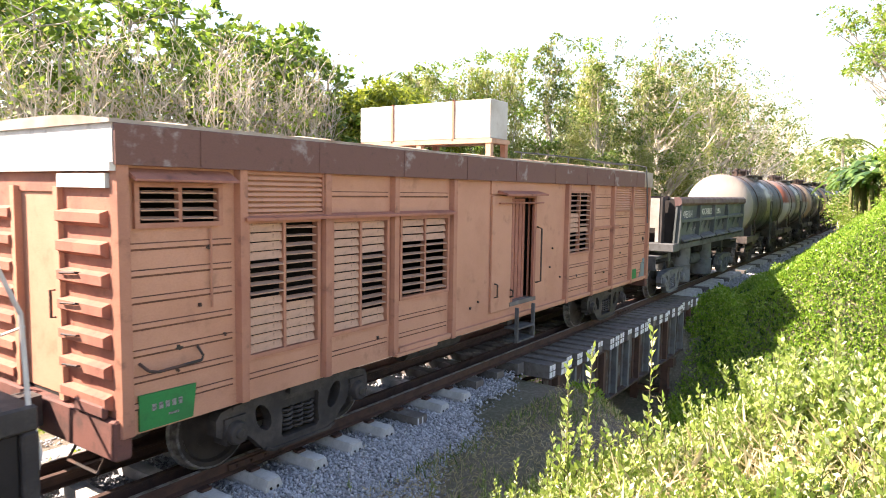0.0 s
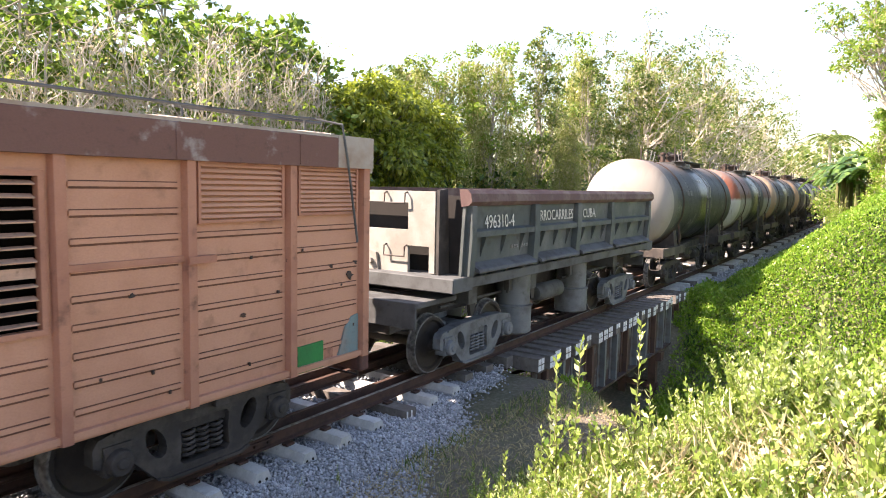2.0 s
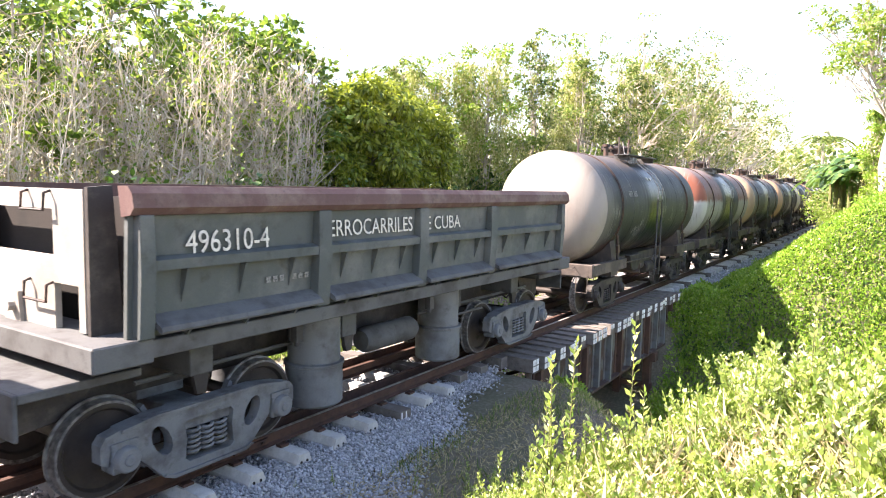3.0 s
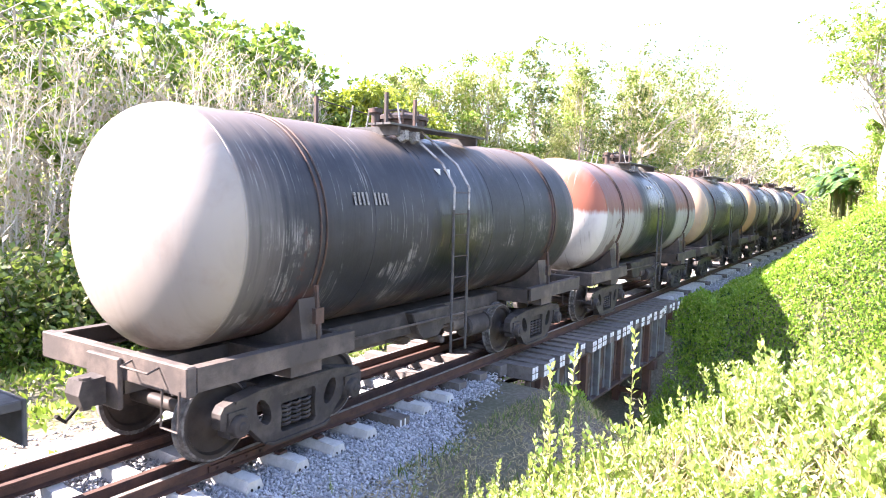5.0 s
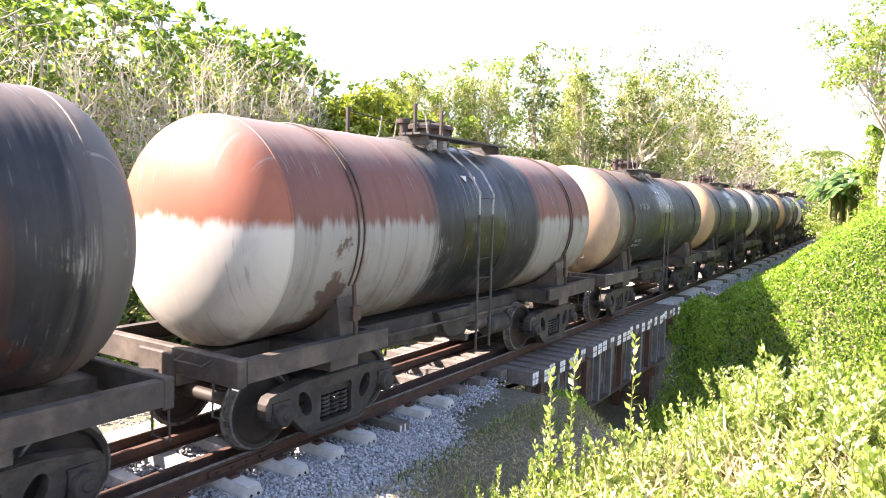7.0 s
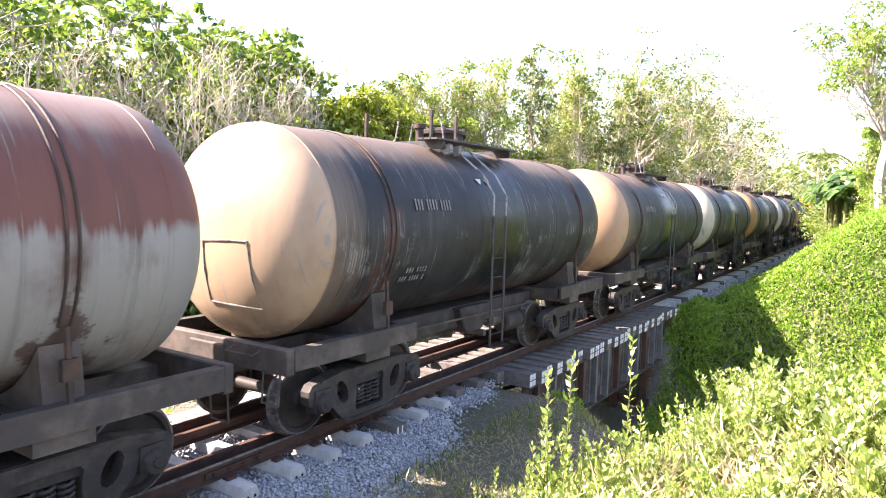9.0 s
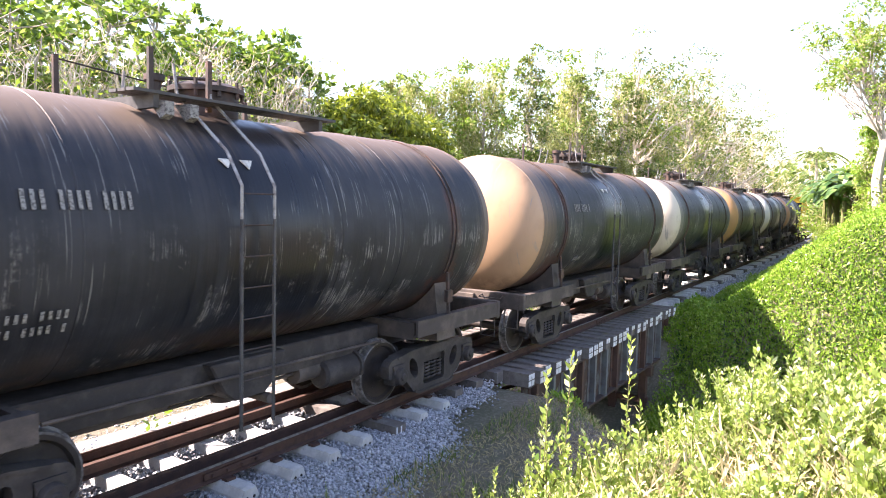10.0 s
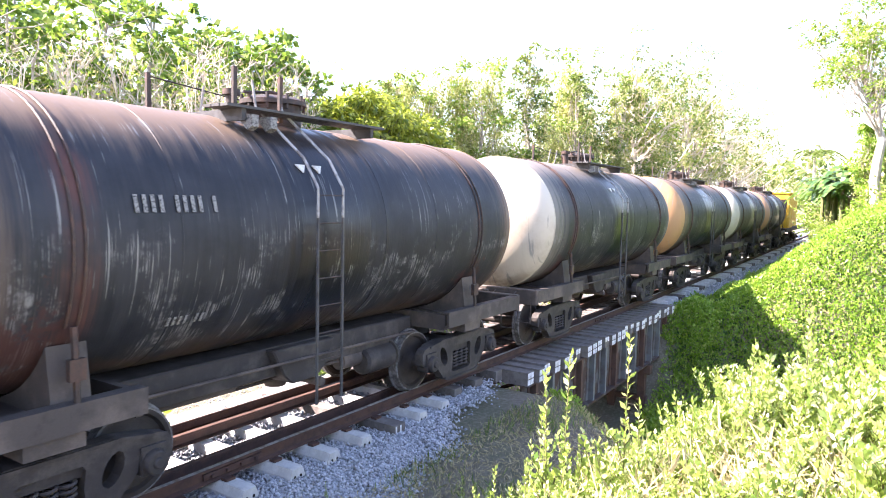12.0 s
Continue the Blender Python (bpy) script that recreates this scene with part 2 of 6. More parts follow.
def ground_mat():
    n = Nodes("earth")
    big, fine = n.noise(0.35, 5), n.noise(14, 6)
    c = n.mix(n.ramp(big, 0.4, 0.62), (0.20, 0.165, 0.125), (0.15, 0.145, 0.09))
    c = n.mix(n.math("MULTIPLY", n.ramp(fine, 0.4, 0.75), 0.6), c, (0.33, 0.285, 0.215))
    return n.done(c, 0.95, 0, n.math("ADD", fine, n.noise(70, 3)), 0.05, 0.8)


def ballast_mat():
    n = Nodes("ballast_stone")
    per = n.t.nodes.new("ShaderNodeNewGeometry").outputs["Random Per Island"]
    c = n.mix(per, (0.24, 0.25, 0.265), (0.58, 0.59, 0.60))
    c = n.mix(n.math("MULTIPLY", n.noise(25, 3), 0.25), c, (0.28, 0.26, 0.24))
    return n.done(c, 0.9)


EARTH, STONE = ground_mat(), ballast_mat()

# ---- shaping helpers ----


def finish(name, bm, mat, smooth=False, bevel=0.0):
    if bevel:
        bmesh.ops.bevel(bm, geom=bm.edges[:], offset=bevel, segments=1, affect="EDGES", clamp_overlap=True)
    bmesh.ops.recalc_face_normals(bm, faces=bm.faces[:])
    me = bpy.data.meshes.new(name)
    bm.to_mesh(me)
    bm.free()
    for m in mat if isinstance(mat, (list, tuple)) else (mat,):
        me.materials.append(m)
    if smooth:
        for p in me.polygons:
            p.use_smooth = True
        me.set_sharp_from_angle(angle=radians(40))
    return me


def part(name, bm, material, parent=None, label="", smooth=False, bevel=0.0):
    """Links a bmesh as one mesh object, under a thing or a part."""
    ob = new(name, finish(name, bm, material, smooth, bevel))
    ob.parent = parent
    return tagged(ob, label)


def share(name, me, parent, m=None, label=""):
    ob = new(name, me)
    ob.parent = parent
    if m is not None:
        ob.matrix_basis = m
    return tagged(ob, label)


def thing(name, label, category, group="", m=None):
    ob = new(name)
    ob.empty_display_size = 0.2
    if m is not None:
        ob.matrix_basis = m
    return tagged(ob, label, category, group)


def bx(bm, x0, x1, y0, y1, z0, z1, m=None):
    vs = [bm.verts.new((x, y, z)) for x in (x0, x1) for y in (y0, y1) for z in (z0, z1)]
    for f in ((0, 1, 3, 2), (4, 6, 7, 5), (0, 4, 5, 1), (2, 3, 7, 6), (0, 2, 6, 4), (1, 5, 7, 3)):
        bm.faces.new([vs[i] for i in f])
    if m is not None:
        for v in vs:
            v.co = m @ v.co
    return bm


def box(*a, m=None):
    return bx(bmesh.new(), *a, m=m)


def prism(bm, outline, y0, y1, axis="y"):
    """An outline in x and z drawn out along y (or in y and z along x)."""
    def at(p, d):
        return (p[0], d, p[1]) if axis == "y" else (d, p[0], p[1])
    a = [bm.verts.new(at(p, y0)) for p in outline]
    b = [bm.verts.new(at(p, y1)) for p in outline]
    n = len(a)
    bm.faces.new(a)
    bm.faces.new(b[::-1])
    for i in range(n):
        bm.faces.new((a[i], b[i], b[(i + 1) % n], a[(i + 1) % n]))
    return bm


def tube(bm, pts, r, seg=8, r1=None, cap=True):
    """A round bar along points, its radius going from r to r1."""
    pts = [Vector(p) for p in pts]
    r1 = r if r1 is None else r1
    rings = []
    for i, p in enumerate(pts):
        d = (pts[min(i + 1, len(pts) - 1)] - pts[max(i - 1, 0)]).normalized()
        u = d.orthogonal() if abs(d.z) > 0.9 else d.cross(Vector((0, 0, 1)))
        u.normalize()
        if rings and u.dot(last) < 0:
            u = -u
        last = u
        w = d.cross(u)
        k = r + (r1 - r) * i / max(1, len(pts) - 1)
        rings.append([bm.verts.new(p + k * (math.cos(a) * u + math.sin(a) * w)) for a in (2 * math.pi * j / seg for j in range(seg))])
    for a, b in zip(rings, rings[1:]):
        for j in range(seg):
            bm.faces.new((a[j], a[(j + 1) % seg], b[(j + 1) % seg], b[j]))
    if cap:
        bm.faces.new(rings[0][::-1])
        bm.faces.new(rings[-1])
    return bm


def lathe(bm, profile, seg=32, axis="y", at=(0, 0, 0)):
    """A profile of (radius, along) turned round an axis."""
    rings = []
    for r, d in profile:
        ring = []
        for j in range(seg if r > 1e-5 else 1):
            a = 2 * math.pi * j / seg
            c, s = r * math.cos(a), r * math.sin(a)
            p = {"y": (c, d, s), "x": (d, c, s), "z": (c, s, d)}[axis]
            ring.append(bm.verts.new(Vector(p) + Vector(at)))
        rings.append(ring)
    for a, b in zip(rings, rings[1:]):
        for j in range(seg):
            q = [a[j % len(a)], a[(j + 1) % len(a)], b[(j + 1) % len(b)], b[j % len(b)]]
            q = list(dict.fromkeys(q))
            if len(q) > 2:
                bm.faces.new(q)
    return bm


def writing(name, text, size, m, mat, parent, label):
    """Painted letters: a thin mesh."""
    cu = bpy.data.curves.new(name, "FONT")
    cu.body, cu.size, cu.extrude, cu.resolution_u = text, size, 0.002, 3
    tmp = new(name, cu)
    me = bpy.data.meshes.new_from_object(tmp.evaluated_get(bpy.context.evaluated_depsgraph_get()))
    bpy.data.objects.remove(tmp)
    me.materials.append(mat)
    return share(name, me, parent, m, label)


def mesh_of(name, verts, faces, mat):
    """A mesh from arrays: verts (n, 3), faces (m, k)."""
    me = bpy.data.meshes.new(name)
    verts, faces = np.asarray(verts, np.float32), np.asarray(faces, np.int32)
    k = faces.shape[1]
    me.vertices.add(len(verts))
    me.vertices.foreach_set("co", verts.ravel())
    me.loops.add(faces.size)
    me.loops.foreach_set("vertex_index", faces.ravel())
    me.polygons.add(len(faces))
    me.polygons.foreach_set("loop_start", np.arange(0, faces.size, k, dtype=np.int32))
    me.materials.append(mat)
    me.update(calc_edges=True)
    return me


def leaves(name, at, size, mat, rng, droop=0.3, narrow=0.5, way=None, spread=1.0):
    """Folded leaves at the points: way gives the leaves' rough directions."""
    n = len(at)
    d = rng.normal(size=(n, 3)) * spread
    if way is not None:
        d = d + way
    d[:, 2] -= droop
    d /= np.linalg.norm(d, axis=1, keepdims=True) + 1e-9
    s = np.cross(d, rng.normal(size=(n, 3)))
    s /= np.linalg.norm(s, axis=1, keepdims=True) + 1e-9
    up = np.cross(s, d)
    ln = (size * rng.uniform(0.6, 1.3, n))[:, None]
    w = ln * narrow * 0.5
    v = np.empty((n, 4, 3))
    v[:, 0] = at
    v[:, 1] = at + d * ln * 0.5 + s * w + up * w * 0.35
    v[:, 2] = at + d * ln
    v[:, 3] = at + d * ln * 0.5 - s * w + up * w * 0.35
    return mesh_of(name, v.reshape(-1, 3), np.arange(4 * n).reshape(-1, 4), mat)


# ---- ground ----


def smooth(a, b, x):
    t = np.clip((x - a) / (b - a), 0, 1)
    return t * t * (3 - 2 * t)


def height(x, y):
    """The lie of the land: track bed, near bank, hill beyond the gully, far strip."""
    x, y = np.asarray(x, float), np.asarray(y, float)
    z = np.full(np.broadcast(x, y).shape, -0.45)
    z = z - 0.25 * smooth(2.4, 4.0, y) + 0.6 * smooth(9, 22, y)
    near = smooth(-3.0, -6.6, y) * 1.75 * (1 - 0.75 * smooth(6.0, 9.5, x))
    hill = smooth(-1.7, -7.2, y) * 3.1 + smooth(-8, -30, y) * 1.5
    far_on = smooth(19.5, 24.0, x)
    z = z + near * (1 - far_on) + hill * far_on
    edge = 10.6 - 2.2 * smooth(-2.0, -4.5, y)
    gully = smooth(edge, edge + 2.8, x) * (1 - smooth(18.4, 21.4 + 0.3 * np.clip(-y - 1.5, 0, 8), x))
    side = smooth(-9.5, -6.0, y) * (1 - smooth(3.5, 7.0, y))
    z = z - gully * (2.6 + 0.9 * smooth(-2, -6, y)) * side
    z = z + 0.10 * np.sin(x * 0.9 + 1.3 * np.sin(y * 0.7)) * smooth(-2.4, -4, y) + 0.12 * np.sin(y * 1.1 + x * 0.33) * smooth(3, 6, np.abs(y))
    return z


def ground():
    xs = np.concatenate([np.linspace(-900, -40, 12), np.linspace(-38, -6, 24), np.linspace(-5, 45, 150), np.linspace(46, 110, 50), np.linspace(120, 1500, 14)])
    ys = np.concatenate([np.linspace(-900, -50, 12), np.linspace(-45, -13, 16), np.linspace(-12, 6, 80), np.linspace(6.5, 40, 40), np.linspace(50, 1200, 14)])
    gx, gy = np.meshgrid(xs, ys, indexing="ij")
    v = np.stack([gx, gy, height(gx, gy)], -1).reshape(-1, 3)
    i = np.arange(len(xs) * len(ys)).reshape(len(xs), len(ys))
    f = np.stack([i[:-1, :-1], i[1:, :-1], i[1:, 1:], i[:-1, 1:]], -1).reshape(-1, 4)
    me = mesh_of("ground", v, f, EARTH)
    me.polygons.foreach_set("use_smooth", np.ones(len(f), bool))
    tagged(new("ground", me), "brown earth with patches of low green growth", "ground", kind="structure")


ground()

# ---- track and bridge ----
BRIDGE = (10.9, 21.3)


def rail_mesh(x0, x1, y, top):
    """A flat-bottomed rail: foot, web, head, and its worn running face on top."""
    bm = bmesh.new()
    prism(bm, [(y - 0.065, top - 0.15), (y + 0.065, top - 0.15), (y + 0.065, top - 0.138), (y + 0.012, top - 0.12), (y + 0.009, top - 0.045),
               (y + 0.035, top - 0.032), (y + 0.035, top - 0.004), (y - 0.035, top - 0.004), (y - 0.035, top - 0.032), (y - 0.009, top - 0.045),
               (y - 0.012, top - 0.12), (y - 0.065, top - 0.138)], x0, x1, "x")
    return bm


def track():
    t = tagged(thing("railway_track", "rusty steel railway track with polished rail heads", "track"), kind="structure")
    for y in (-0.755, 0.755):
        rail = part("rail", rail_mesh(-30, 150, y, 0.0), RAIL, t)
        part("rail_head", box(-30, 150, y - 0.026, y + 0.026, -0.0035, 0.0), RAIL_TOP, rail, "polished steel running face")
    for y in (-0.42, 0.42):
        part("guard_rail", rail_mesh(0.5, 26, y, -0.02), RAIL, t, "rusty inner guard rail")
    # joint bars on the near rail
    for x in (4.9, 16.9, 28.9):
        bm = box(x - 0.4, x + 0.4, -0.795, -0.765, -0.115, -0.045)
        for k in (-0.3, -0.1, 0.1, 0.3):
            tube(bm, [(x + k, -0.795, -0.08), (x + k, -0.825, -0.08)], 0.018, 6)
        part("fishplate", bm, RAIL, t)
    # concrete sleepers with sloped ends, two holes in each end
    bm = bmesh.new()
    prof = [(-0.125, -0.36), (0.125, -0.36), (0.125, -0.25), (0.085, -0.155), (-0.085, -0.155), (-0.125, -0.25)]
    ys = [-1.25, -1.2, -0.55, -0.3, 0.3, 0.55, 1.2, 1.25]
    rows = []
    for y in ys:
        drop = 0.03 if abs(y) < 0.4 else (0.012 if abs(y) > 1.22 else 0.0)
        k = 0.94 if abs(y) > 1.22 else 1.0
        rows.append([bm.verts.new((p[0] * k, y, p[1] - (drop if p[1] > -0.3 else 0))) for p in prof])
    for a, b in zip(rows, rows[1:]):
        for i in range(6):
            bm.faces.new((a[i], b[i], b[(i + 1) % 6], a[(i + 1) % 6]))
    bm.faces.new(rows[0][::-1])
    bm.faces.new(rows[-1])
    sleeper = finish("sleeper", bm, CONCRETE)
    # flat dark discs: the shade inside each hole is put into the colour
    hole = finish("hole", lathe(bmesh.new(), [(0.0, -1.2535), (0.018, -1.2535), (0.018, -1.245)], 10, "y"), INSIDE)
    bm = bmesh.new()
    for y in (-0.9, -0.62, 0.62, 0.9):
        bx(bm, -0.06, 0.06, y - 0.045, y + 0.045, -0.165, -0.125)
    clip = finish("rail_clip", bm, RAIL)
    wood = finish("sleeper", box(-0.12, 0.12, -1.32, 1.3, -0.36, -0.155), TIMBER)
    pitch, x, k = 0.645, 8.62, 0
    while x > -12:
        m = pose(x, random.uniform(-0.02, 0.02), random.uniform(-0.01, 0.004), 0, 0, random.uniform(-1.2, 1.2))
        timber = k == 2
        s = share("sleeper", wood if timber else sleeper, t, m, "weathered wooden sleeper" if timber else "pale concrete sleeper")
        if timber:
            part("painted_end", box(-0.1, -0.07, -1.324, -1.318, -0.35, -0.17), WHITEWASH, s)
            part("painted_end", box(0.0, 0.03, -1.324, -1.318, -0.35, -0.17), WHITEWASH, s)
        else:
            for hx in (-0.045, 0.05):
                share("hole", hole, s, pose(hx, 0, -0.26))
        share("rail_clip", clip, s)
        x, k = x - pitch, k + 1
    x = 9.3
    while x < 10.8:
        share("sleeper", wood, t, pose(x, 0.28, 0, 0, 0, random.uniform(-1, 1)), "weathered wooden sleeper")
        x += 0.72
    x = BRIDGE[1] + 0.5
    while x < 75:
        share("sleeper", sleeper if k % 5 else wood, t, pose(x, 0, 0, 0, 0, random.uniform(-1, 1)))
        x, k = x + pitch, k + 1


def bridge():
    b = tagged(thing("railway_bridge", "short steel girder bridge with timber ties, painted white ends", "bridge"), kind="structure")
    tie = finish("bridge_tie", box(-0.125, 0.125, -1.55, 1.55, -0.41, -0.16), TIMBER)
    paint = finish("painted_end", bx(box(-0.118, -0.012, -1.556, -1.548, -0.275, -0.175), 0.012, 0.118, -1.556, -1.548, -0.275, -0.175), WHITEWASH)
    low = finish("painted_end", bx(box(-0.118, -0.012, -1.556, -1.548, -0.395, -0.3), 0.012, 0.118, -1.556, -1.548, -0.395, -0.3), WHITEWASH)
    x = BRIDGE[0] + 0.15
    while x < BRIDGE[1]:
        o = share("bridge_tie", tie, b, pose(x, random.uniform(-0.07, 0.05), random.uniform(-0.012, 0.006), 0, 0, random.uniform(-1, 1)))
        share("painted_end", paint, o)
        if random.random() < 0.8:
            share("painted_end", low, o)
        x += 0.40 + random.uniform(-0.02, 0.02)
    for y in (-1.36, 1.36):
        bm = box(BRIDGE[0] + 0.1, BRIDGE[1] - 0.1, y - 0.012, y + 0.012, -1.55, -0.43)
        bx(bm, BRIDGE[0] + 0.1, BRIDGE[1] - 0.1, y - 0.16, y + 0.16, -0.45, -0.415)
        bx(bm, BRIDGE[0] + 0.1, BRIDGE[1] - 0.1, y - 0.16, y + 0.16, -1.6, -1.55)
        g = part("girder", bm, GIRDER_WEB, b)
        x = BRIDGE[0] + 0.5
        st = finish("stiffener", bx(box(-0.05, 0.05, -0.15, -0.012, -1.55, -0.45), -0.16, 0.16, -0.03, -0.012, -1.55, -0.45), GIRDER)
        rusty, k = st.copy(), 0
        rusty.materials[0] = GIRDER_RUST
        while x < BRIDGE[1] - 0.2:
            share("stiffener", st if k % 3 else rusty, g, pose(x, y, 0))
            x, k = x + 0.78, k + 1
    for i in range(6):
        x = BRIDGE[0] + 0.6 + i * 1.85
        bm = bmesh.new()
        tube(bm, [(x, -1.13, -1.5), (x + 0.9, 1.13, -0.6)], 0.04, 6)
        tube(bm, [(x, 1.13, -1.5), (x + 0.9, -1.13, -0.6)], 0.04, 6)
        bx(bm, x - 0.05, x + 0.05, -1.13, 1.13, -1.5, -1.4)
        part("cross_brace", bm, GIRDER_RUST, b)
    # trestle legs at the far side
    for x in (18.9, 20.4):
        bm = box(x - 0.14, x + 0.14, -1.6, 1.6, -1.85, -1.6)
        for y in (-1.35, -0.5, 0.5, 1.35):
            bx(bm, x - 0.1, x + 0.1, y - 0.1, y + 0.1, -3.6, -1.85)
        bx(bm, x - 0.06, x + 0.06, -1.5, 1.5, -2.65, -2.5)
        part("trestle", bm, GIRDER_RUST, b)
    part("abutment", bx(box(BRIDGE[0] - 1.0, BRIDGE[0] + 0.35, -1.9, 1.9, -3.4, -1.62), BRIDGE[0] - 1.0, BRIDGE[0] - 0.05, -1.9, 1.9, -1.62, -0.5), MASONRY, b, "stained concrete abutment", bevel=0.03)
    part("abutment", bx(box(BRIDGE[1] - 0.25, BRIDGE[1] + 1.2, -1.9, 1.9, -3.4, -1.62), BRIDGE[1] + 0.05, BRIDGE[1] + 1.2, -1.9, 1.9, -1.62, -0.5), MASONRY, b, "stained concrete abutment", bevel=0.03)


def ballast():
    """Broken stone round the sleepers."""
    rng = np.random.default_rng(5)
    base = np.array([(1, 0, 0), (-0.5, 0.8, 0.1), (-0.6, -0.8, -0.1), (0.1, 0.2, 0.9), (0.0, -0.1, -0.8)])
    faces = np.array([(0, 1, 3), (1, 2, 3), (2, 0, 3), (1, 0, 4), (2, 1, 4), (0, 2, 4)])
    n = 46000
    m = 44000
    x = np.concatenate([rng.uniform(-6, 10.6, n), rng.uniform(22, 45, 9000), rng.uniform(2.5, 10.4, m)])
    y = np.concatenate([np.clip(rng.normal(0, 1.3, n), -2.6, 2.6), np.clip(rng.normal(0, 1.2, 9000), -1.9, 2.4), -0.9 - 2.2 * rng.random(m)])
    # the near edge frays out towards the bridge
    edge = -2.75 + 0.36 * np.clip(x - 5.0, 0, 5) + 0.14 * np.sin(x * 3.1) + rng.normal(size=len(x)) * 0.16
    keep = (y > edge) | (x > 12)
    x, y = x[keep], y[keep]
    r = rng.uniform(0.013, 0.036, len(x)) * np.where(x > 12, 1.5, 1.0)
    crown = -0.285 - 0.17 * smooth(1.2, 2.2, np.abs(y))
    z = crown + rng.uniform(-0.03, 0.015, len(x))
    rough = base[None] * rng.uniform(0.65, 1.3, (len(x), 5, 3)) * r[:, None, None]
    a = rng.uniform(0, 6.28, len(x))
    c, s = np.cos(a)[:, None], np.sin(a)[:, None]
    v = np.stack([rough[..., 0] * c - rough[..., 1] * s, rough[..., 0] * s + rough[..., 1] * c, rough[..., 2] * 0.9], -1)
    v = v + np.stack([x, y, z], -1)[:, None]
    f = (np.arange(len(x))[:, None, None] * 5 + faces[None]).reshape(-1, 3)
    tagged(new("ballast_stones", mesh_of("ballast_stones", v.reshape(-1, 3), f, STONE)), "loose grey crushed stone ballast along the track", "ballast", kind="stuff")
    for x0, x1, w in ((-30, 7.6, 1.75), (7.6, 10.4, 1.2), (22.4, 160, 1.75)):
        bm = prism(bmesh.new(), [(-w, -0.46), (-w + 0.4, -0.32), (1.25, -0.32), (2.4, -0.47), (2.4, -0.6), (-w, -0.6)], x0, x1, "x")
        tagged(part("ballast_bed", bm, BED), "packed grey stone bed under the sleepers", "ballast", kind="structure")


BED = worn("ballast_bed_stone", (0.23, 0.235, 0.245), (0.34, 0.345, 0.35), 30.0, 0.95, fine=120, depth=0.02)
track()
bridge()
ballast()

# ---- running gear, shared by all the cars ----
WHEEL_R = 0.46


def gear_meshes(steel):
    """Meshes of a bogie: side frame, spring, bolster, journal box."""
    # a casting with two round-cornered windows and the spring opening
    half = [(0.0, 0.78), (0.58, 0.78), (0.95, 0.725), (1.09, 0.69), (1.14, 0.62), (1.14, 0.46), (1.07, 0.42), (1.05, 0.56), (0.80, 0.56), (0.78, 0.40), (0.74, 0.36), (0.52, 0.14), (0.42, 0.10), (0.0, 0.10)]
    outer = half + [(-x, z) for x, z in half[-2:0:-1]]
    opening = [(0.0, 0.62), (0.26, 0.62), (0.29, 0.58), (0.27, 0.42), (0.29, 0.24), (0.25, 0.20), (0.0, 0.20), (-0.25, 0.20), (-0.29, 0.24), (-0.27, 0.42), (-0.29, 0.58), (-0.26, 0.62)]
    loops = [outer, opening]
    for s in (-1, 1):
        loops.append([(s * (0.54 + 0.10 * math.cos(a) + 0.05 * math.sin(a)), 0.50 + 0.155 * math.sin(a)) for a in (2 * math.pi * i / 12 for i in range(12))])
    bm = bmesh.new()
    for ring in loops:
        vs = [bm.verts.new((x, -0.07, z)) for x, z in ring]
        for p, q in zip(vs, vs[1:] + vs[:1]):
            bm.edges.new((p, q))
    bmesh.ops.triangle_fill(bm, use_beauty=True, use_dissolve=False, edges=bm.edges[:])
    grown = bmesh.ops.extrude_face_region(bm, geom=bm.faces[:])["geom"]
    for g in grown:
        if isinstance(g, bmesh.types.BMVert):
            g.co.y = 0.07
    # raised edge flanges and the pads over the boxes
    prism(bm, [(-0.60, 0.775), (0.60, 0.775), (0.95, 0.725), (0.95, 0.695), (0.60, 0.745), (-0.60, 0.745), (-0.95, 0.695), (-0.95, 0.725)], -0.10, 0.10)
    prism(bm, [(-0.43, 0.10), (0.43, 0.10), (0.54, 0.145), (0.51, 0.165), (0.42, 0.13), (-0.42, 0.13), (-0.51, 0.165), (-0.54, 0.145)], -0.10, 0.10)
    for s in (-1, 1):
        bx(bm, s * 0.925 - 0.13, s * 0.925 + 0.13, -0.10, 0.10, 0.57, 0.62)
    frame_me = finish("side_frame", bm, steel)
    bm = lathe(bmesh.new(), [(0.0, -0.17), (0.11, -0.17), (0.125, -0.13), (0.125, 0.1), (0.0, 0.1)], 14, "y", (0, 0, 0.46))
    bx(bm, -0.12, 0.12, -0.1, 0.1, 0.34, 0.59)
    lathe(bm, [(0.0, -0.19), (0.05, -0.19), (0.06, -0.165)], 8, "y", (0, 0, 0.46))
    journal = finish("journal_box", bm, steel, bevel=0.008)
    bm = bmesh.new()
    for cx in (-0.16, 0.0, 0.16):
        pts = [(cx + 0.066 * math.cos(a), 0.066 * math.sin(a), 0.24 + 0.26 * a / (2 * math.pi * 5)) for a in (2 * math.pi * 5 * i / 45 for i in range(46))]
        tube(bm, pts, 0.019, 5)
    spring = finish("spring", bm, steel, True)
    bm = box(-0.2, 0.2, -0.95, 0.95, 0.50, 0.66)
    bx(bm, -0.28, 0.28, -0.3, 0.3, 0.66, 0.84)
    bx(bm, -0.3, 0.3, -1.06, -0.93, 0.5, 0.62)
    bx(bm, -0.3, 0.3, 0.93, 1.06, 0.5, 0.62)
    for s in (-1, 1):
        bx(bm, s * 0.36 - 0.05, s * 0.36 + 0.05, -0.75, 0.75, 0.33, 0.45)
    bolster = finish("bogie", bm, steel, bevel=0.01)
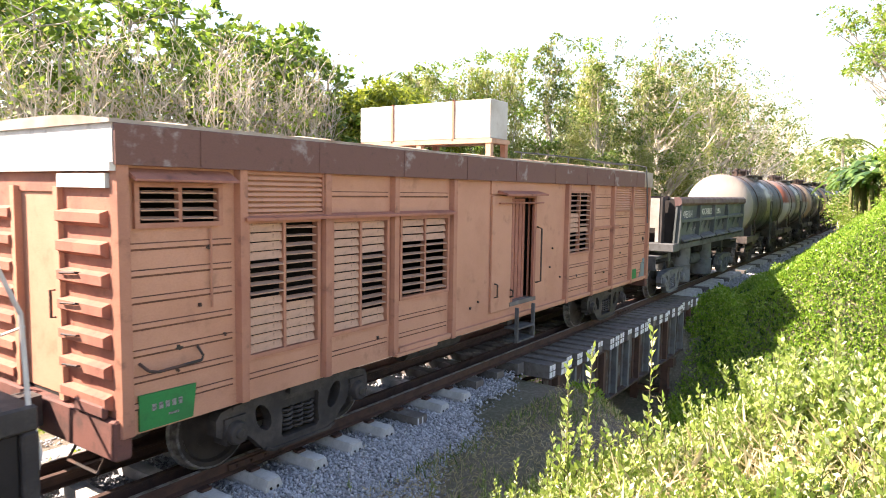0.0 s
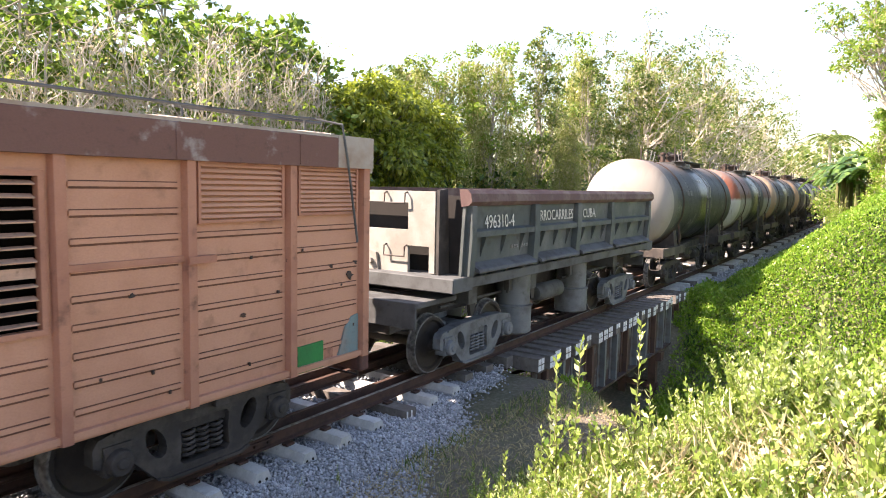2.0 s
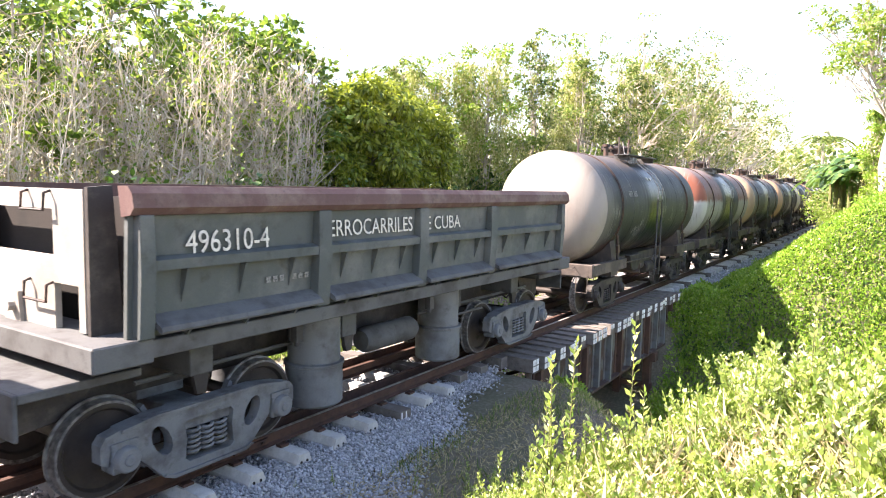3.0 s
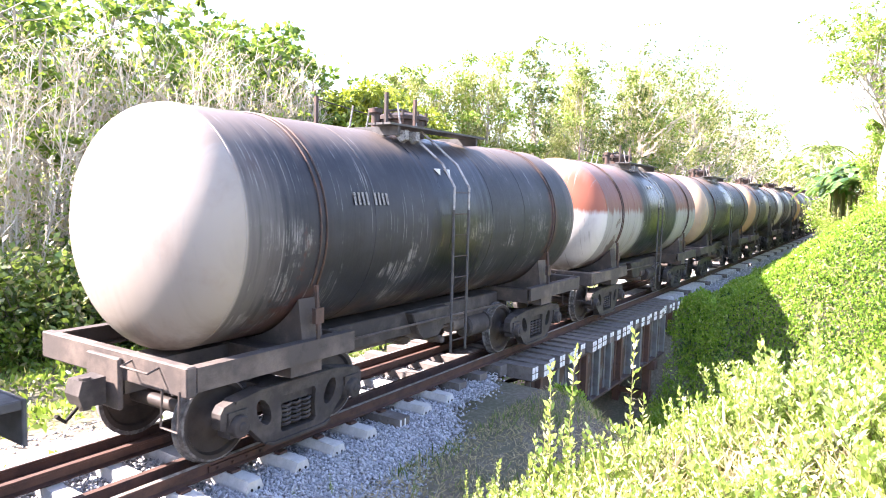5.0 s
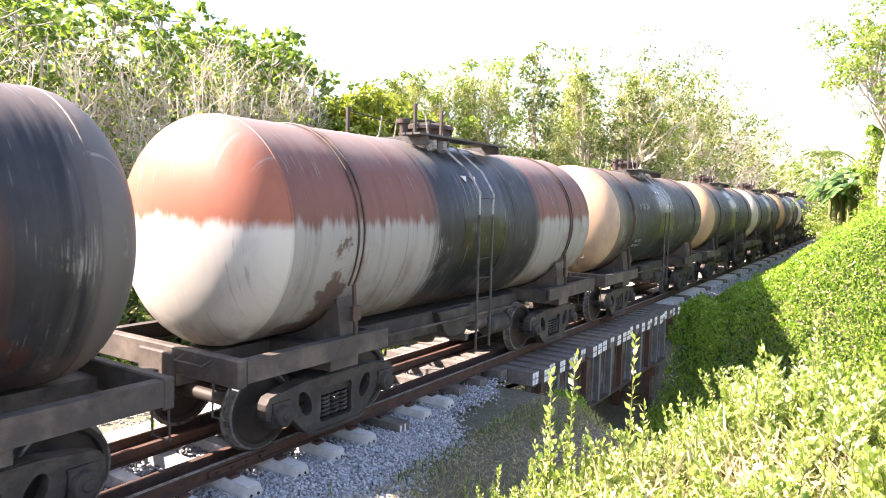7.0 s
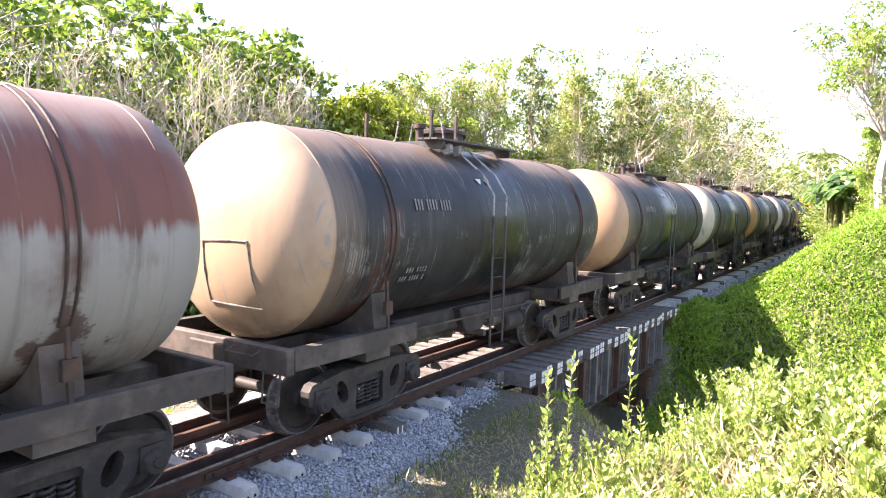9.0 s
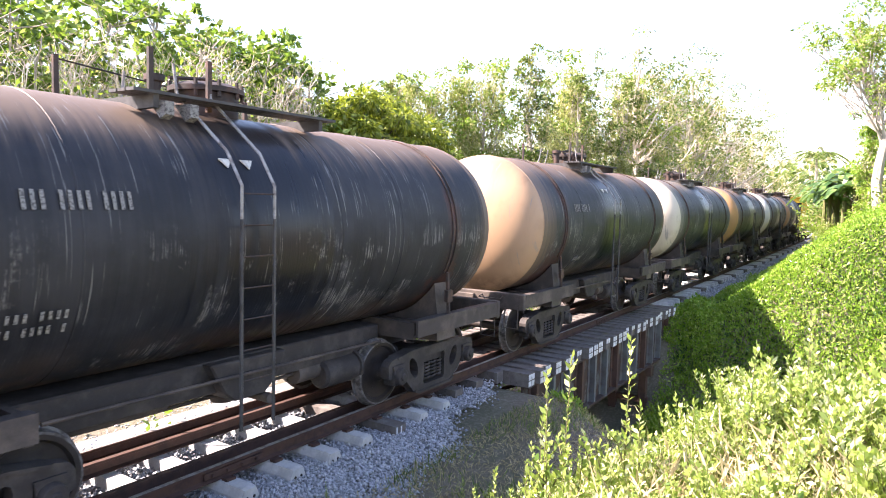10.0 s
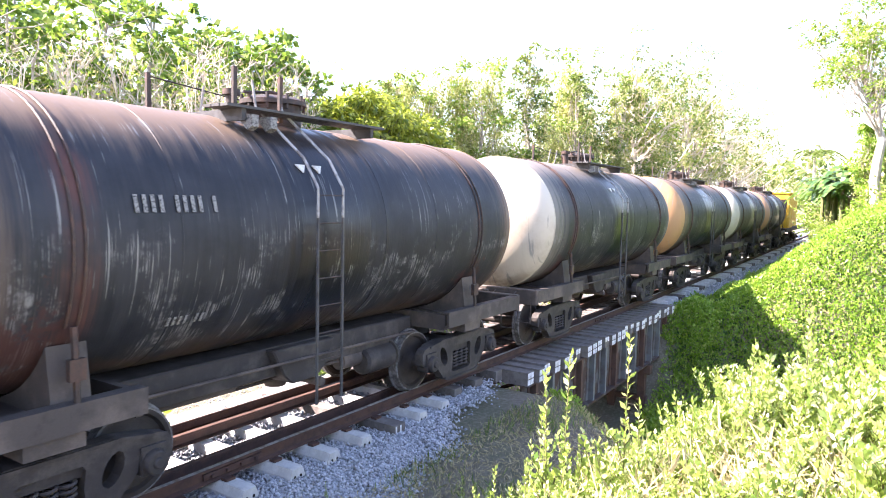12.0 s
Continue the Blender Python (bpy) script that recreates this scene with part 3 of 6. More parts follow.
    pts = [(0.47 * math.cos(a), 0.47 * math.sin(a)) for a in (radians(v) for v in (-38, -19, 0, 19, 38))]
    out = [(0.52 * math.cos(a), 0.52 * math.sin(a)) for a in (radians(v) for v in (38, 19, 0, -19, -38))]
    shoes = finish("brake_shoe", prism(bmesh.new(), pts + out, -0.04, 0.04), steel)
    return frame_me, journal, spring, bolster, shoes


def wheel_mesh():
    prof = [(0.0, 0.062), (0.10, 0.062), (0.115, 0.035), (0.15, 0.012), (0.26, -0.012), (0.36, 0.005), (0.385, 0.045), (0.43, 0.05), (0.452, 0.045), (0.46, -0.02),
            (0.465, -0.055), (0.488, -0.066), (0.488, -0.085), (0.44, -0.088), (0.385, -0.08), (0.36, -0.045), (0.15, -0.03), (0.10, -0.07), (0.0, -0.07)]
    bm = lathe(bmesh.new(), prof, 40, "y")
    for f in bm.faces:
        r = math.hypot(f.calc_center_median().x, f.calc_center_median().z)
        f.material_index = 1 if r > 0.435 else 0
    # a maker's boss and chalk marks that turn with the wheel
    for a in (0.3, 2.4, 4.5):
        bx(bm, -0.03, 0.03, -0.02, 0.0, 0.20, 0.235, m=Matrix.Rotation(a, 4, "Y"))
    return finish("wheel", bm, (WHEEL, TREAD), True)


WHEEL_ME = wheel_mesh()
AXLE_ME = finish("wheelset", lathe(bmesh.new(), [(0.0, -1.08), (0.06, -1.08), (0.07, -0.9), (0.095, -0.85), (0.085, -0.6), (0.075, 0.0), (0.085, 0.6), (0.095, 0.85), (0.07, 0.9), (0.06, 1.08), (0.0, 1.08)], 12, "y"), WHEEL, True)
GEAR_DARK, GEAR_GREY = gear_meshes(BOGIE), gear_meshes(BOGIE_GREY)


def running_gear(car, centres, gear, base=0.925):
    """Two bogies with their side frames, springs and boxes, and four wheelsets that turn."""
    side, journal, spring, bolster, shoes = gear
    for c in centres:
        b = share("bogie", bolster, car, pose(c, 0, 0))
        for s in (-1, 1):
            flip = pose(0, s * 1.05, 0, 0, 0, 0 if s < 0 else 180)
            share("side_frame", side, b, flip)
            share("spring", spring, b, flip)
            for w in (-base, base):
                share("journal_box", journal, b, pose(w, s * 1.05, 0, 0, 0, 0 if s < 0 else 180))
        for w, turn in ((-base, 0), (base, 180)):
            for y in (-0.745, 0.745):
                share("brake_shoe", shoes, b, pose(w, y, 0.46, 0, 0, turn))
        for w in (-base, base):
            axle = share("wheelset", AXLE_ME, car, pose(c + w, 0, WHEEL_R))
            share("wheel", WHEEL_ME, axle, pose(0, -0.76, 0, 0, 0, 180))
            share("wheel", WHEEL_ME, axle, pose(0, 0.76, 0))


def coupler(car, x, s, mat):
    """An automatic coupler on a draw bar; s is the way it points."""
    bm = tube(bmesh.new(), [(x - s * 0.5, 0, 0.86), (x + s * 0.12, 0, 0.86)], 0.075, 8)
    prism(bm, [(x + s * 0.05, 0.72), (x + s * 0.30, 0.74), (x + s * 0.34, 0.86), (x + s * 0.30, 1.0), (x + s * 0.05, 1.01)], -0.16, 0.10)
    tube(bm, [(x + s * 0.24, -0.1, 0.70), (x + s * 0.24, -0.1, 1.03)], 0.06, 8)
    part("coupler", bm, mat, car, bevel=0.0)
    pts = [(x, 0.3, 0.8), (x + s * 0.1, 0.3, 0.6), (x + s * 0.26, 0.25, 0.5), (x + s * 0.38, 0.2, 0.6)]
    part("air_hose", tube(bmesh.new(), pts, 0.022, 6), INSIDE, car, "black rubber brake hose")


# ---- tank cars ----
TANK_R, TANK_Z, SHOULDER, CAP = 1.37, 2.50, 4.30, 0.72


def cap_profile(s):
    return [(TANK_R * math.sin(a) ** 0.90, s * (SHOULDER + CAP * max(0.0, math.cos(a)) ** 0.90)) for a in (math.pi / 2 * i / 20 for i in range(21))]


def tank_car(paint, label):
    car = thing("tank_car", label, "tank car", "tank cars of the train")
    prof = [(TANK_R, -SHOULDER + 2 * SHOULDER * i / 8) for i in range(9)]
    shell = part("tank_shell", lathe(bmesh.new(), prof, 64, "x", (0, 0, TANK_Z)), paint, car, smooth=True)
    for s in (-1, 1):
        end = part("tank_end", lathe(bmesh.new(), cap_profile(s), 64, "x", (0, 0, TANK_Z)), paint, car, smooth=True)
        bm = lathe(bmesh.new(), [(TANK_R - 0.005, s * SHOULDER - 0.02), (TANK_R + 0.006, s * SHOULDER - 0.012), (TANK_R + 0.006, s * SHOULDER + 0.012), (TANK_R - 0.005, s * SHOULDER + 0.02)], 64, "x", (0, 0, TANK_Z))
        part("weld_seam", bm, paint, shell, smooth=True)
    for x in (-2.2, 0.9, 2.1):
        bm = lathe(bmesh.new(), [(TANK_R - 0.005, x - 0.014), (TANK_R + 0.004, x - 0.006), (TANK_R + 0.004, x + 0.006), (TANK_R - 0.005, x + 0.014)], 64, "x", (0, 0, TANK_Z))
        part("weld_seam", bm, paint, shell, smooth=True)
    # hold-down bands with turnbuckles and saddles
    for x in (-3.17, 3.39):
        for dx in (-0.05, 0.05):
            pts = [(x + dx, (TANK_R + 0.008) * math.sin(a), TANK_Z + (TANK_R + 0.008) * math.cos(a)) for a in (radians(-118 + 236 * i / 40) for i in range(41))]
            part("tank_band", tube(bmesh.new(), pts, 0.014, 6), BAND, car, smooth=True)
        for s in (-1, 1):
            bm = tube(bmesh.new(), [(x, s * 1.26, 1.86), (x, s * 1.30, 1.2)], 0.03, 6)
            bx(bm, x - 0.07, x + 0.07, s * 1.29 - 0.03, s * 1.29 + 0.03, 1.42, 1.6)
            part("turnbuckle", bm, BAND, car)
        bm = bmesh.new()
        arc = [((TANK_R + 0.02) * math.sin(a), TANK_Z - (TANK_R + 0.02) * math.cos(a)) for a in (radians(-55 + 110 * i / 14) for i in range(15))]
        prism(bm, arc + [(1.22, 1.12), (-1.22, 1.12)], x - 0.17, x + 0.17, "x")
        part("saddle", bm, FRAME, car, bevel=0.0)
    # underframe
    bm = box(-4.95, 4.95, -0.24, 0.24, 0.80, 1.10)
    part("centre_sill", bm, FRAME, car, bevel=0.0)
    for s in (-1, 1):
        bm = box(*sorted((s * 5.0, s * 4.88)), -1.33, 1.33, 0.96, 1.26)
        bx(bm, *sorted((s * 5.06, s * 5.0)), -0.3, 0.3, 0.66, 1.2)
        part("headstock", bm, FRAME, car, bevel=0.015)
        for y in (-1, 1):
            bm = prism(bmesh.new(), [(y * 1.19, 1.0), (y * 1.33, 1.0), (y * 1.33, 1.24), (y * 1.19, 1.24), (y * 1.19, 1.215), (y * 1.29, 1.215), (y * 1.29, 1.025), (y * 1.19, 1.025)], *sorted((s * 4.88, s * 2.55)), "x")
            part("side_channel", bm, FRAME, car)
        bm = box(*sorted((s * 3.6, s * 3.1)), -1.29, 1.29, 0.86, 1.12)
        bx(bm, *sorted((s * 2.62, s * 2.55)), -1.25, 1.25, 0.96, 1.2)
        part("cross_bearer", bm, FRAME, car)
        bm = bmesh.new()
        tube(bm, [(s * 5.0, -1.22, 1.02), (s * 5.02, -1.22, 0.62), (s * 5.02, -0.95, 0.62), (s * 5.0, -0.95, 1.0)], 0.014, 6)
        tube(bm, [(s * 5.0, -0.9, 1.2), (s * 5.12, -0.9, 1.16), (s * 5.12, -0.45, 1.16), (s * 5.0, -0.45, 1.2)], 0.012, 6)
        part("step_iron", bm, FRAME, car)
        coupler(car, s * 5.06, s, BOGIE)
    # pipes, brake cylinder, lever rods and outlet below the tank
    bm = tube(bmesh.new(), [(-2.0, -0.45, 0.80), (-0.9, -0.45, 0.80)], 0.14, 14)
    bx(bm, -1.9, -1.82, -0.5, -0.3, 0.8, 1.0)
    bx(bm, -1.05, -0.97, -0.5, -0.3, 0.8, 1.0)
    part("air_reservoir", bm, FRAME, car, smooth=True)
    bm = tube(bmesh.new(), [(0.9, -0.55, 0.70), (1.5, -0.55, 0.70)], 0.13, 12)
    tube(bm, [(1.5, -0.55, 0.70), (2.3, -0.4, 0.62)], 0.025, 6)
    tube(bm, [(0.9, -0.55, 0.70), (-2.1, -0.2, 0.58)], 0.022, 6)
    tube(bm, [(-2.3, -0.85, 0.98), (2.3, -0.85, 0.94)], 0.02, 6)
    part("brake_rigging", bm, FRAME, car, smooth=True)
    bm = lathe(bmesh.new(), [(0.0, 0.42), (0.14, 0.42), (0.17, 0.5), (0.17, 0.95), (0.24, 1.1), (0.26, 1.18), (0.0, 1.2)], 16, "z", (0.25, 0, 0))
    tube(bm, [(0.25, -0.15, 0.6), (0.25, -0.85, 0.6)], 0.06, 10)
    part("bottom_outlet", bm, FRAME, car, smooth=True)
    # deep box sill between the bogies, brake cylinder, outlet
    part("box_sill", box(-2.5, 2.5, -0.66, 0.66, 0.76, 1.13), BOGIE, car, bevel=0.02)
    part("brake_cylinder", lathe(bmesh.new(), [(0.0, -0.62), (0.15, -0.62), (0.19, -0.58), (0.19, 0.02), (0.22, 0.03), (0.22, 0.08), (0.0, 0.1)], 16, "x", (1.9, -0.62, 0.62)), BOGIE, car, smooth=True)
    part("outlet_box", prism(bmesh.new(), [(-0.55, 1.12), (0.55, 1.12), (0.36, 0.78), (0.22, 0.66), (-0.22, 0.66), (-0.36, 0.78)], -0.8, 0.3), BOGIE, car, bevel=0.02)
    # ladder over the near and far sides
    for y in (-1, 1):
        bm = bmesh.new()
        for x in (-0.55, -0.13):
            tube(bm, [(x, y * 1.50, 0.62), (x, y * 1.50, 2.72)], 0.021, 6)
        lad = part("ladder", bm, LADDER, car)
        for x in (-0.55, -0.13):
            bm = tube(bmesh.new(), [(x, y * 1.50, 2.72), (x, y * 1.50, 3.05), (x, y * 1.28, 3.38), (x, y * 0.5, 3.98), (x, y * 0.44, 4.30)], 0.017, 6)
            part("ladder_rail", bm, PALE_ROD, lad, "pale worn upper ladder rail")
        rung = finish("rung", tube(bmesh.new(), [(-0.55, 0, 0), (-0.13, 0, 0)], 0.009, 6), BAND)
        for i in range(8):
            share("rung", rung, lad, pose(0, y * 1.50, 0.80 + 0.31 * i))
    # manhole dome, fittings, walkway and posts on top
    top = TANK_Z + TANK_R
    bm = lathe(bmesh.new(), [(0.36, top - 0.05), (0.36, top + 0.24), (0.43, top + 0.245), (0.43, top + 0.30), (0.32, top + 0.35), (0.0, top + 0.38)], 24, "z", (0.2, 0, 0))
    dome = part("manhole", bm, BAND, car, "dark oil-stained manhole dome with bolts", smooth=True)
    for i in range(10):
        a = 2 * math.pi * i / 10
        part("bolt", tube(bmesh.new(), [(0.2 + 0.40 * math.cos(a), 0.40 * math.sin(a), top + 0.18), (0.2 + 0.40 * math.cos(a), 0.40 * math.sin(a), top + 0.37)], 0.024, 6), BAND, dome)
    part("lid_lever", tube(bmesh.new(), [(-0.3, 0.0, top + 0.36), (0.2, 0.0, top + 0.42), (0.66, 0.0, top + 0.36)], 0.022, 6), BAND, dome)
    part("vent_pipe", lathe(bmesh.new(), [(0.07, top - 0.04), (0.07, top + 0.30), (0.11, top + 0.31), (0.11, top + 0.38), (0.0, top + 0.40)], 12, "z", (-0.42, 0.08, 0)), BAND, car, smooth=True)
    walkway = part("walkway", box(-1.02, -0.96, -0.80, 0.80, top - 0.10, top + 0.03), LADDER, car)
    part("bearer", box(1.24, 1.30, -0.80, 0.80, top - 0.10, top + 0.03), LADDER, walkway)
    for dy in (-0.78, -0.64, -0.50, 0.50, 0.64, 0.78):
        part("plank", box(-1.25, 1.5, dy - 0.06, dy + 0.06, top + 0.03, top + 0.06), LADDER, walkway)
    for y in (-1, 1):
        for x in (-0.9, -0.62):
            part("bracket", prism(bmesh.new(), [(y * 0.62, top - 0.02), (y * 0.88, top - 0.03), (y * 0.88, top - 0.16), (y * 0.80, top - 0.20)], x - 0.05, x + 0.05, "x"), CHALK, walkway, "pale step bracket")
    for x, y, h in ((-1.2, 0.62, 0.50), (-0.80, -0.42, 0.55), (-0.14, -0.48, 0.52), (1.3, 0.62, 0.34)):
        part("hand_post", box(x - 0.028, x + 0.028, y - 0.02, y + 0.02, top - 0.03, top + h), BAND, car)
    part("hand_wire", tube(bmesh.new(), [(-1.2, 0.62, top + 0.46), (0.0, 0.62, top + 0.37), (1.3, 0.62, top + 0.32)], 0.01, 5), BAND, car)
    # reflectors and chalked marks
    a = math.acos((3.27 - TANK_Z) / (TANK_R + 0.012))
    for x in (-0.45, -0.18):
        bm = prism(bmesh.new(), [(x - 0.08, 0.05), (x + 0.08, 0.05), (x, -0.06)], -0.006, 0.006)
        part("reflector", bm, WHITE_MARK, car, "small white triangular reflector").matrix_basis = pose(0, -(TANK_R + 0.012) * math.sin(a), 3.27, -90 + math.degrees(a))
    return car


BAND = worn("band_steel", (0.045, 0.035, 0.03), (0.10, 0.055, 0.04), 4.0, 0.6)
PALE_ROD = worn("pale_rod_paint", (0.34, 0.33, 0.31), (0.14, 0.12, 0.11), 8.0, 0.6)
LADDER = worn("ladder_steel", (0.07, 0.068, 0.066), (0.04, 0.038, 0.036), 5.0, 0.6)
PITCH, FIRST_TANK = 10.72, -1.28
TANKS = (  # paint (base, upper band, cleanness), label
    (((0.27, 0.24, 0.205), None, 0.0), "grey tank car streaked with black oil and rust"),
    (((0.43, 0.415, 0.385), (0.25, 0.085, 0.05), 0.2), "tank car painted faded red above dirty white, oil-stained"),
    (((0.40, 0.285, 0.19), None, 0.0), "beige-brown tank car with black oil runs"),
    (((0.42, 0.27, 0.16), None, 0.0), "tan tank car, dark with soot and oil"),
    (((0.52, 0.46, 0.36), None, 0.0), "cream tank car with black spills round the dome"),
    (((0.42, 0.24, 0.11), None, 0.0), "orange-brown tank car darkened by oil"),
    (((0.52, 0.49, 0.42), None, 0.0), "off-white tank car with dark stained middle"),
    (((0.36, 0.21, 0.12), None, 0.0), "rust-brown tank car at the end of the row"),
)
CARS = []  # (thing, its place along the train)


def tank_cars():
    first = None
    for i, ((base, upper, clean), label) in enumerate(TANKS):
        paint = tank_paint("tank_paint", base, upper, clean=clean, seed=i * 1.7)
        if first is None:
            first = car = tank_car(paint, label)
            running_gear(car, (-3.3, 3.3), GEAR_DARK)
        else:
            car = copy_thing(first, pose(0, 0, 0))
            tagged(car, label)
            for o in car.children_recursive:
                if o.name.split(".")[0] in ("tank_shell", "tank_end", "weld_seam"):
                    o.material_slots[0].link = "OBJECT"
                    o.material_slots[0].material = paint
        CARS.append((car, FIRST_TANK + i * PITCH))
    # the first tank is a little shorter
    CARS[0][0].scale = (0.972, 1, 1)
    CARS[0] = (CARS[0][0], CARS[0][1] + 0.14)
    CARS[3][0].scale = (0.982, 1, 1)
    CARS[3] = (CARS[3][0], CARS[3][1] + 0.10)
    # the third tank's dome and ladder sit nearer to its front
    for o in CARS[2][0].children:
        if o.name.split(".")[0] in ("ladder", "reflector", "manhole", "vent_pipe", "walkway", "hand_post", "hand_wire"):
            o.matrix_basis = Matrix.Translation((-0.18, 0, 0)) @ o.matrix_basis
    # a welded patch frame on one tank's end
    bm, pts = bmesh.new(), []
    for yy, zz in ((0.08, 1.66), (0.08, 2.04), (0.08, 2.40), (-0.28, 2.42), (-0.62, 2.42), (-0.65, 2.0), (-0.68, 1.62), (-0.3, 1.64), (0.08, 1.66)):
        k = 1 - (math.hypot(yy, zz - TANK_Z) / TANK_R) ** 2.22
        pts.append((-(SHOULDER + CAP * k ** 0.45) - 0.008, yy, zz))
    part("patch_frame", tube(bm, pts, 0.012, 5), CHALK, CARS[2][0], "thin pale patch outline on the tank end")
    # number and data on some tanks: unreadable, so plain bars
    for i, rows in ((0, ((-2.6, 0.8, 2.86, 0.16, 5),)), (2, ((-2.65, 1.0, 2.88, 0.16, 7), (-2.75, 0.5, 1.98, 0.08, 4), (-2.85, 0.6, 1.86, 0.08, 5))), (3, ((-2.75, 1.0, 2.86, 0.16, 6), (-2.3, 0.5, 1.76, 0.10, 4)))):
        for x, w, z, h, n in rows:
            bm = bmesh.new()
            n *= 2
            step = w / n
            for k in range(n):
                if (k * 7 + i) % 5 == 3:
                    continue
                bx(bm, x + k * step, x + k * step + step * 0.45, -0.003, 0.003, -h / 2, h / 2)
            a = math.asin((z - TANK_Z) / TANK_R)
            r = TANK_R + 0.012
            part("faded_marking", bm, CHALK, CARS[i][0], "faded white stencilled marks").matrix_basis = pose(0, -r * math.cos(a), TANK_Z + r * math.sin(a), -math.degrees(a))


CHALK = worn("faded_chalk_paint", (0.25, 0.245, 0.23), (0.05, 0.05, 0.05), 45.0, 0.8)
tank_cars()

# ---- dump car ----


def dump_car():
    car = thing("dump_car", "grey-green side-dump wagon with ribbed body and rusty lip", "dump car")
    # body: sides of sheet behind ribs, floor, ends with openings
    for s in (-1, 1):
        bm = prism(bmesh.new(), [(s * 1.36, 1.60), (s * 1.41, 1.60), (s * 1.47, 2.78), (s * 1.42, 2.78)], -4.5, 4.5, "x")
        side = part("side_board", bm, DUMP_GREEN, car)
        bm = prism(bmesh.new(), [(s * 1.40, 2.64), (s * 1.53, 2.66), (s * 1.58, 2.72), (s * 1.56, 2.84), (s * 1.50, 2.90), (s * 1.36, 2.90)], -4.52, 4.52, "x")
        part("top_lip", bm, DUMP_LIP, side, "rust-brown rolled top edge")
        bm = prism(bmesh.new(), [(s * 1.44, 2.17), (s * 1.545, 2.18), (s * 1.55, 2.27), (s * 1.455, 2.30)], -4.42, 4.42, "x")
        part("mid_rail", bm, DUMP_GREEN, side)
        for x0, x1 in ((-4.3, -2.34), (-2.14, -0.42), (-0.24, 1.5), (1.7, 4.2)):
            bm = prism(bmesh.new(), [(s * 1.40, 1.80), (s * 1.60, 1.70), (s * 1.62, 1.66), (s * 1.61, 1.64), (s * 1.40, 1.72)], x0, x1, "x")
            part("lower_flange", bm, STEEL, side, "dusty angled flange")
            for k in range(3):
                gx = x0 + (x1 - x0) * (k + 0.5) / 3
                bm = prism(bmesh.new(), [(s * 1.415, 2.17), (s * 1.53, 2.17), (s * 1.43, 1.86)], gx - 0.012, gx + 0.012, "x")
                part("gusset", bm, DUMP_GREEN, side)
                bm = prism(bmesh.new(), [(s * 1.42, 1.64), (s * 1.56, 1.64), (s * 1.45, 1.5)], gx - 0.012, gx + 0.012, "x")
                part("gusset", bm, DUMP_GREEN, side)
        for x in (-4.38, -2.24, -0.33, 1.6, 4.32):
            w = 0.10 if abs(x) < 4 else 0.07
            bm = prism(bmesh.new(), [(s * 1.40, 1.56), (s * 1.53, 1.60), (s * 1.56, 2.18), (s * 1.555, 2.66), (s * 1.42, 2.66)], x - w, x + w, "x")
            part("rib", bm, DUMP_GREEN, side, bevel=0.01)
        bm = box(-4.6, 4.6, *sorted((s * 1.50, s * 1.2)), 1.42, 1.58)
        part("side_sill", bm, STEEL, car, bevel=0.01)
    part("floor", box(-4.5, 4.5, -1.38, 1.38, 1.5, 1.6), STEEL, car)
    for s in (-1, 1):
        def pane(y0, y1, z0, z1):
            return (*sorted((s * 4.62, s * 4.56)), y0, y1, z0, z1)
        end = part("end_sheet", box(*pane(-0.5, 1.32, 1.60, 2.26)), DUMP_END, car, "pale dusty end sheet with openings")
        for q in ((-1.0, 1.32, 2.68, 2.86), (1.16, 1.32, 2.26, 2.68), (-1.0, -0.5, 2.02, 2.68), (-1.0, -0.9, 1.62, 2.02)):
            part("end_panel", box(*pane(*q)), DUMP_END, end)
        # dark sheet added behind the openings, the body's inner shade in its colour
        part("shade_sheet", box(*sorted((s * 4.3, s * 4.26)), -1.36, 1.36, 1.6, 2.8), INSIDE, end)
        bm = box(*sorted((s * 4.85, s * 4.3)), -1.5, 1.5, 1.38, 1.60)
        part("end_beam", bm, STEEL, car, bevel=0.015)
        # dark plates stand in for the shade in the gap between end and side
        for y0 in (-1.08, 1.33):
            part("corner_gap_shade", prism(bmesh.new(), [(s * 4.62, 1.6), (s * 4.62, 2.88), (s * 4.40, 2.9), (s * 4.32, 1.6)], y0, y0 + 0.05), BOGIE, car)
        bm = bmesh.new()
        for y, z in ((-0.28, 2.84), (-0.28, 2.02), (1.1, 2.0)):
            x = s * 4.62
            tube(bm, [(x, y - 0.2, z), (x + s * 0.06, y - 0.2, z - 0.02), (x + s * 0.07, y - 0.2, z - 0.17), (x + s * 0.07, y + 0.2, z - 0.17), (x + s * 0.06, y + 0.2, z - 0.02), (x, y + 0.2, z)], 0.014, 6)
        part("grab_iron", bm, BAND, end)
        bm = prism(bmesh.new(), [(0.05, 1.5), (0.36, 1.5), (0.36, 1.78), (0.22, 1.9), (0.1, 1.88)], *sorted((s * 4.62, s * 4.66)), "x")
        tube(bm, [(s * 4.66, 0.2, 1.74), (s * 4.72, 0.2, 1.74)], 0.05, 8)
        part("latch_plate", bm, DUMP_END, end)
        # underframe end with its box
        bm = box(*sorted((s * 5.25, s * 4.2)), -1.15, 1.15, 1.18, 1.26)
        part("end_platform", bm, STEEL, car, bevel=0.01)
        part("draft_box", prism(bmesh.new(), [(s * 5.2, 0.72), (s * 5.2, 1.18), (s * 4.3, 1.18), (s * 4.5, 0.8)], -0.62, 0.62), BOGIE, car, bevel=0.01)
        part("headstock", box(*sorted((s * 5.29, s * 5.25)), -1.15, 1.15, 0.88, 1.265), STEEL, car, bevel=0.01)
        coupler(car, s * 5.25, s, BOGIE)
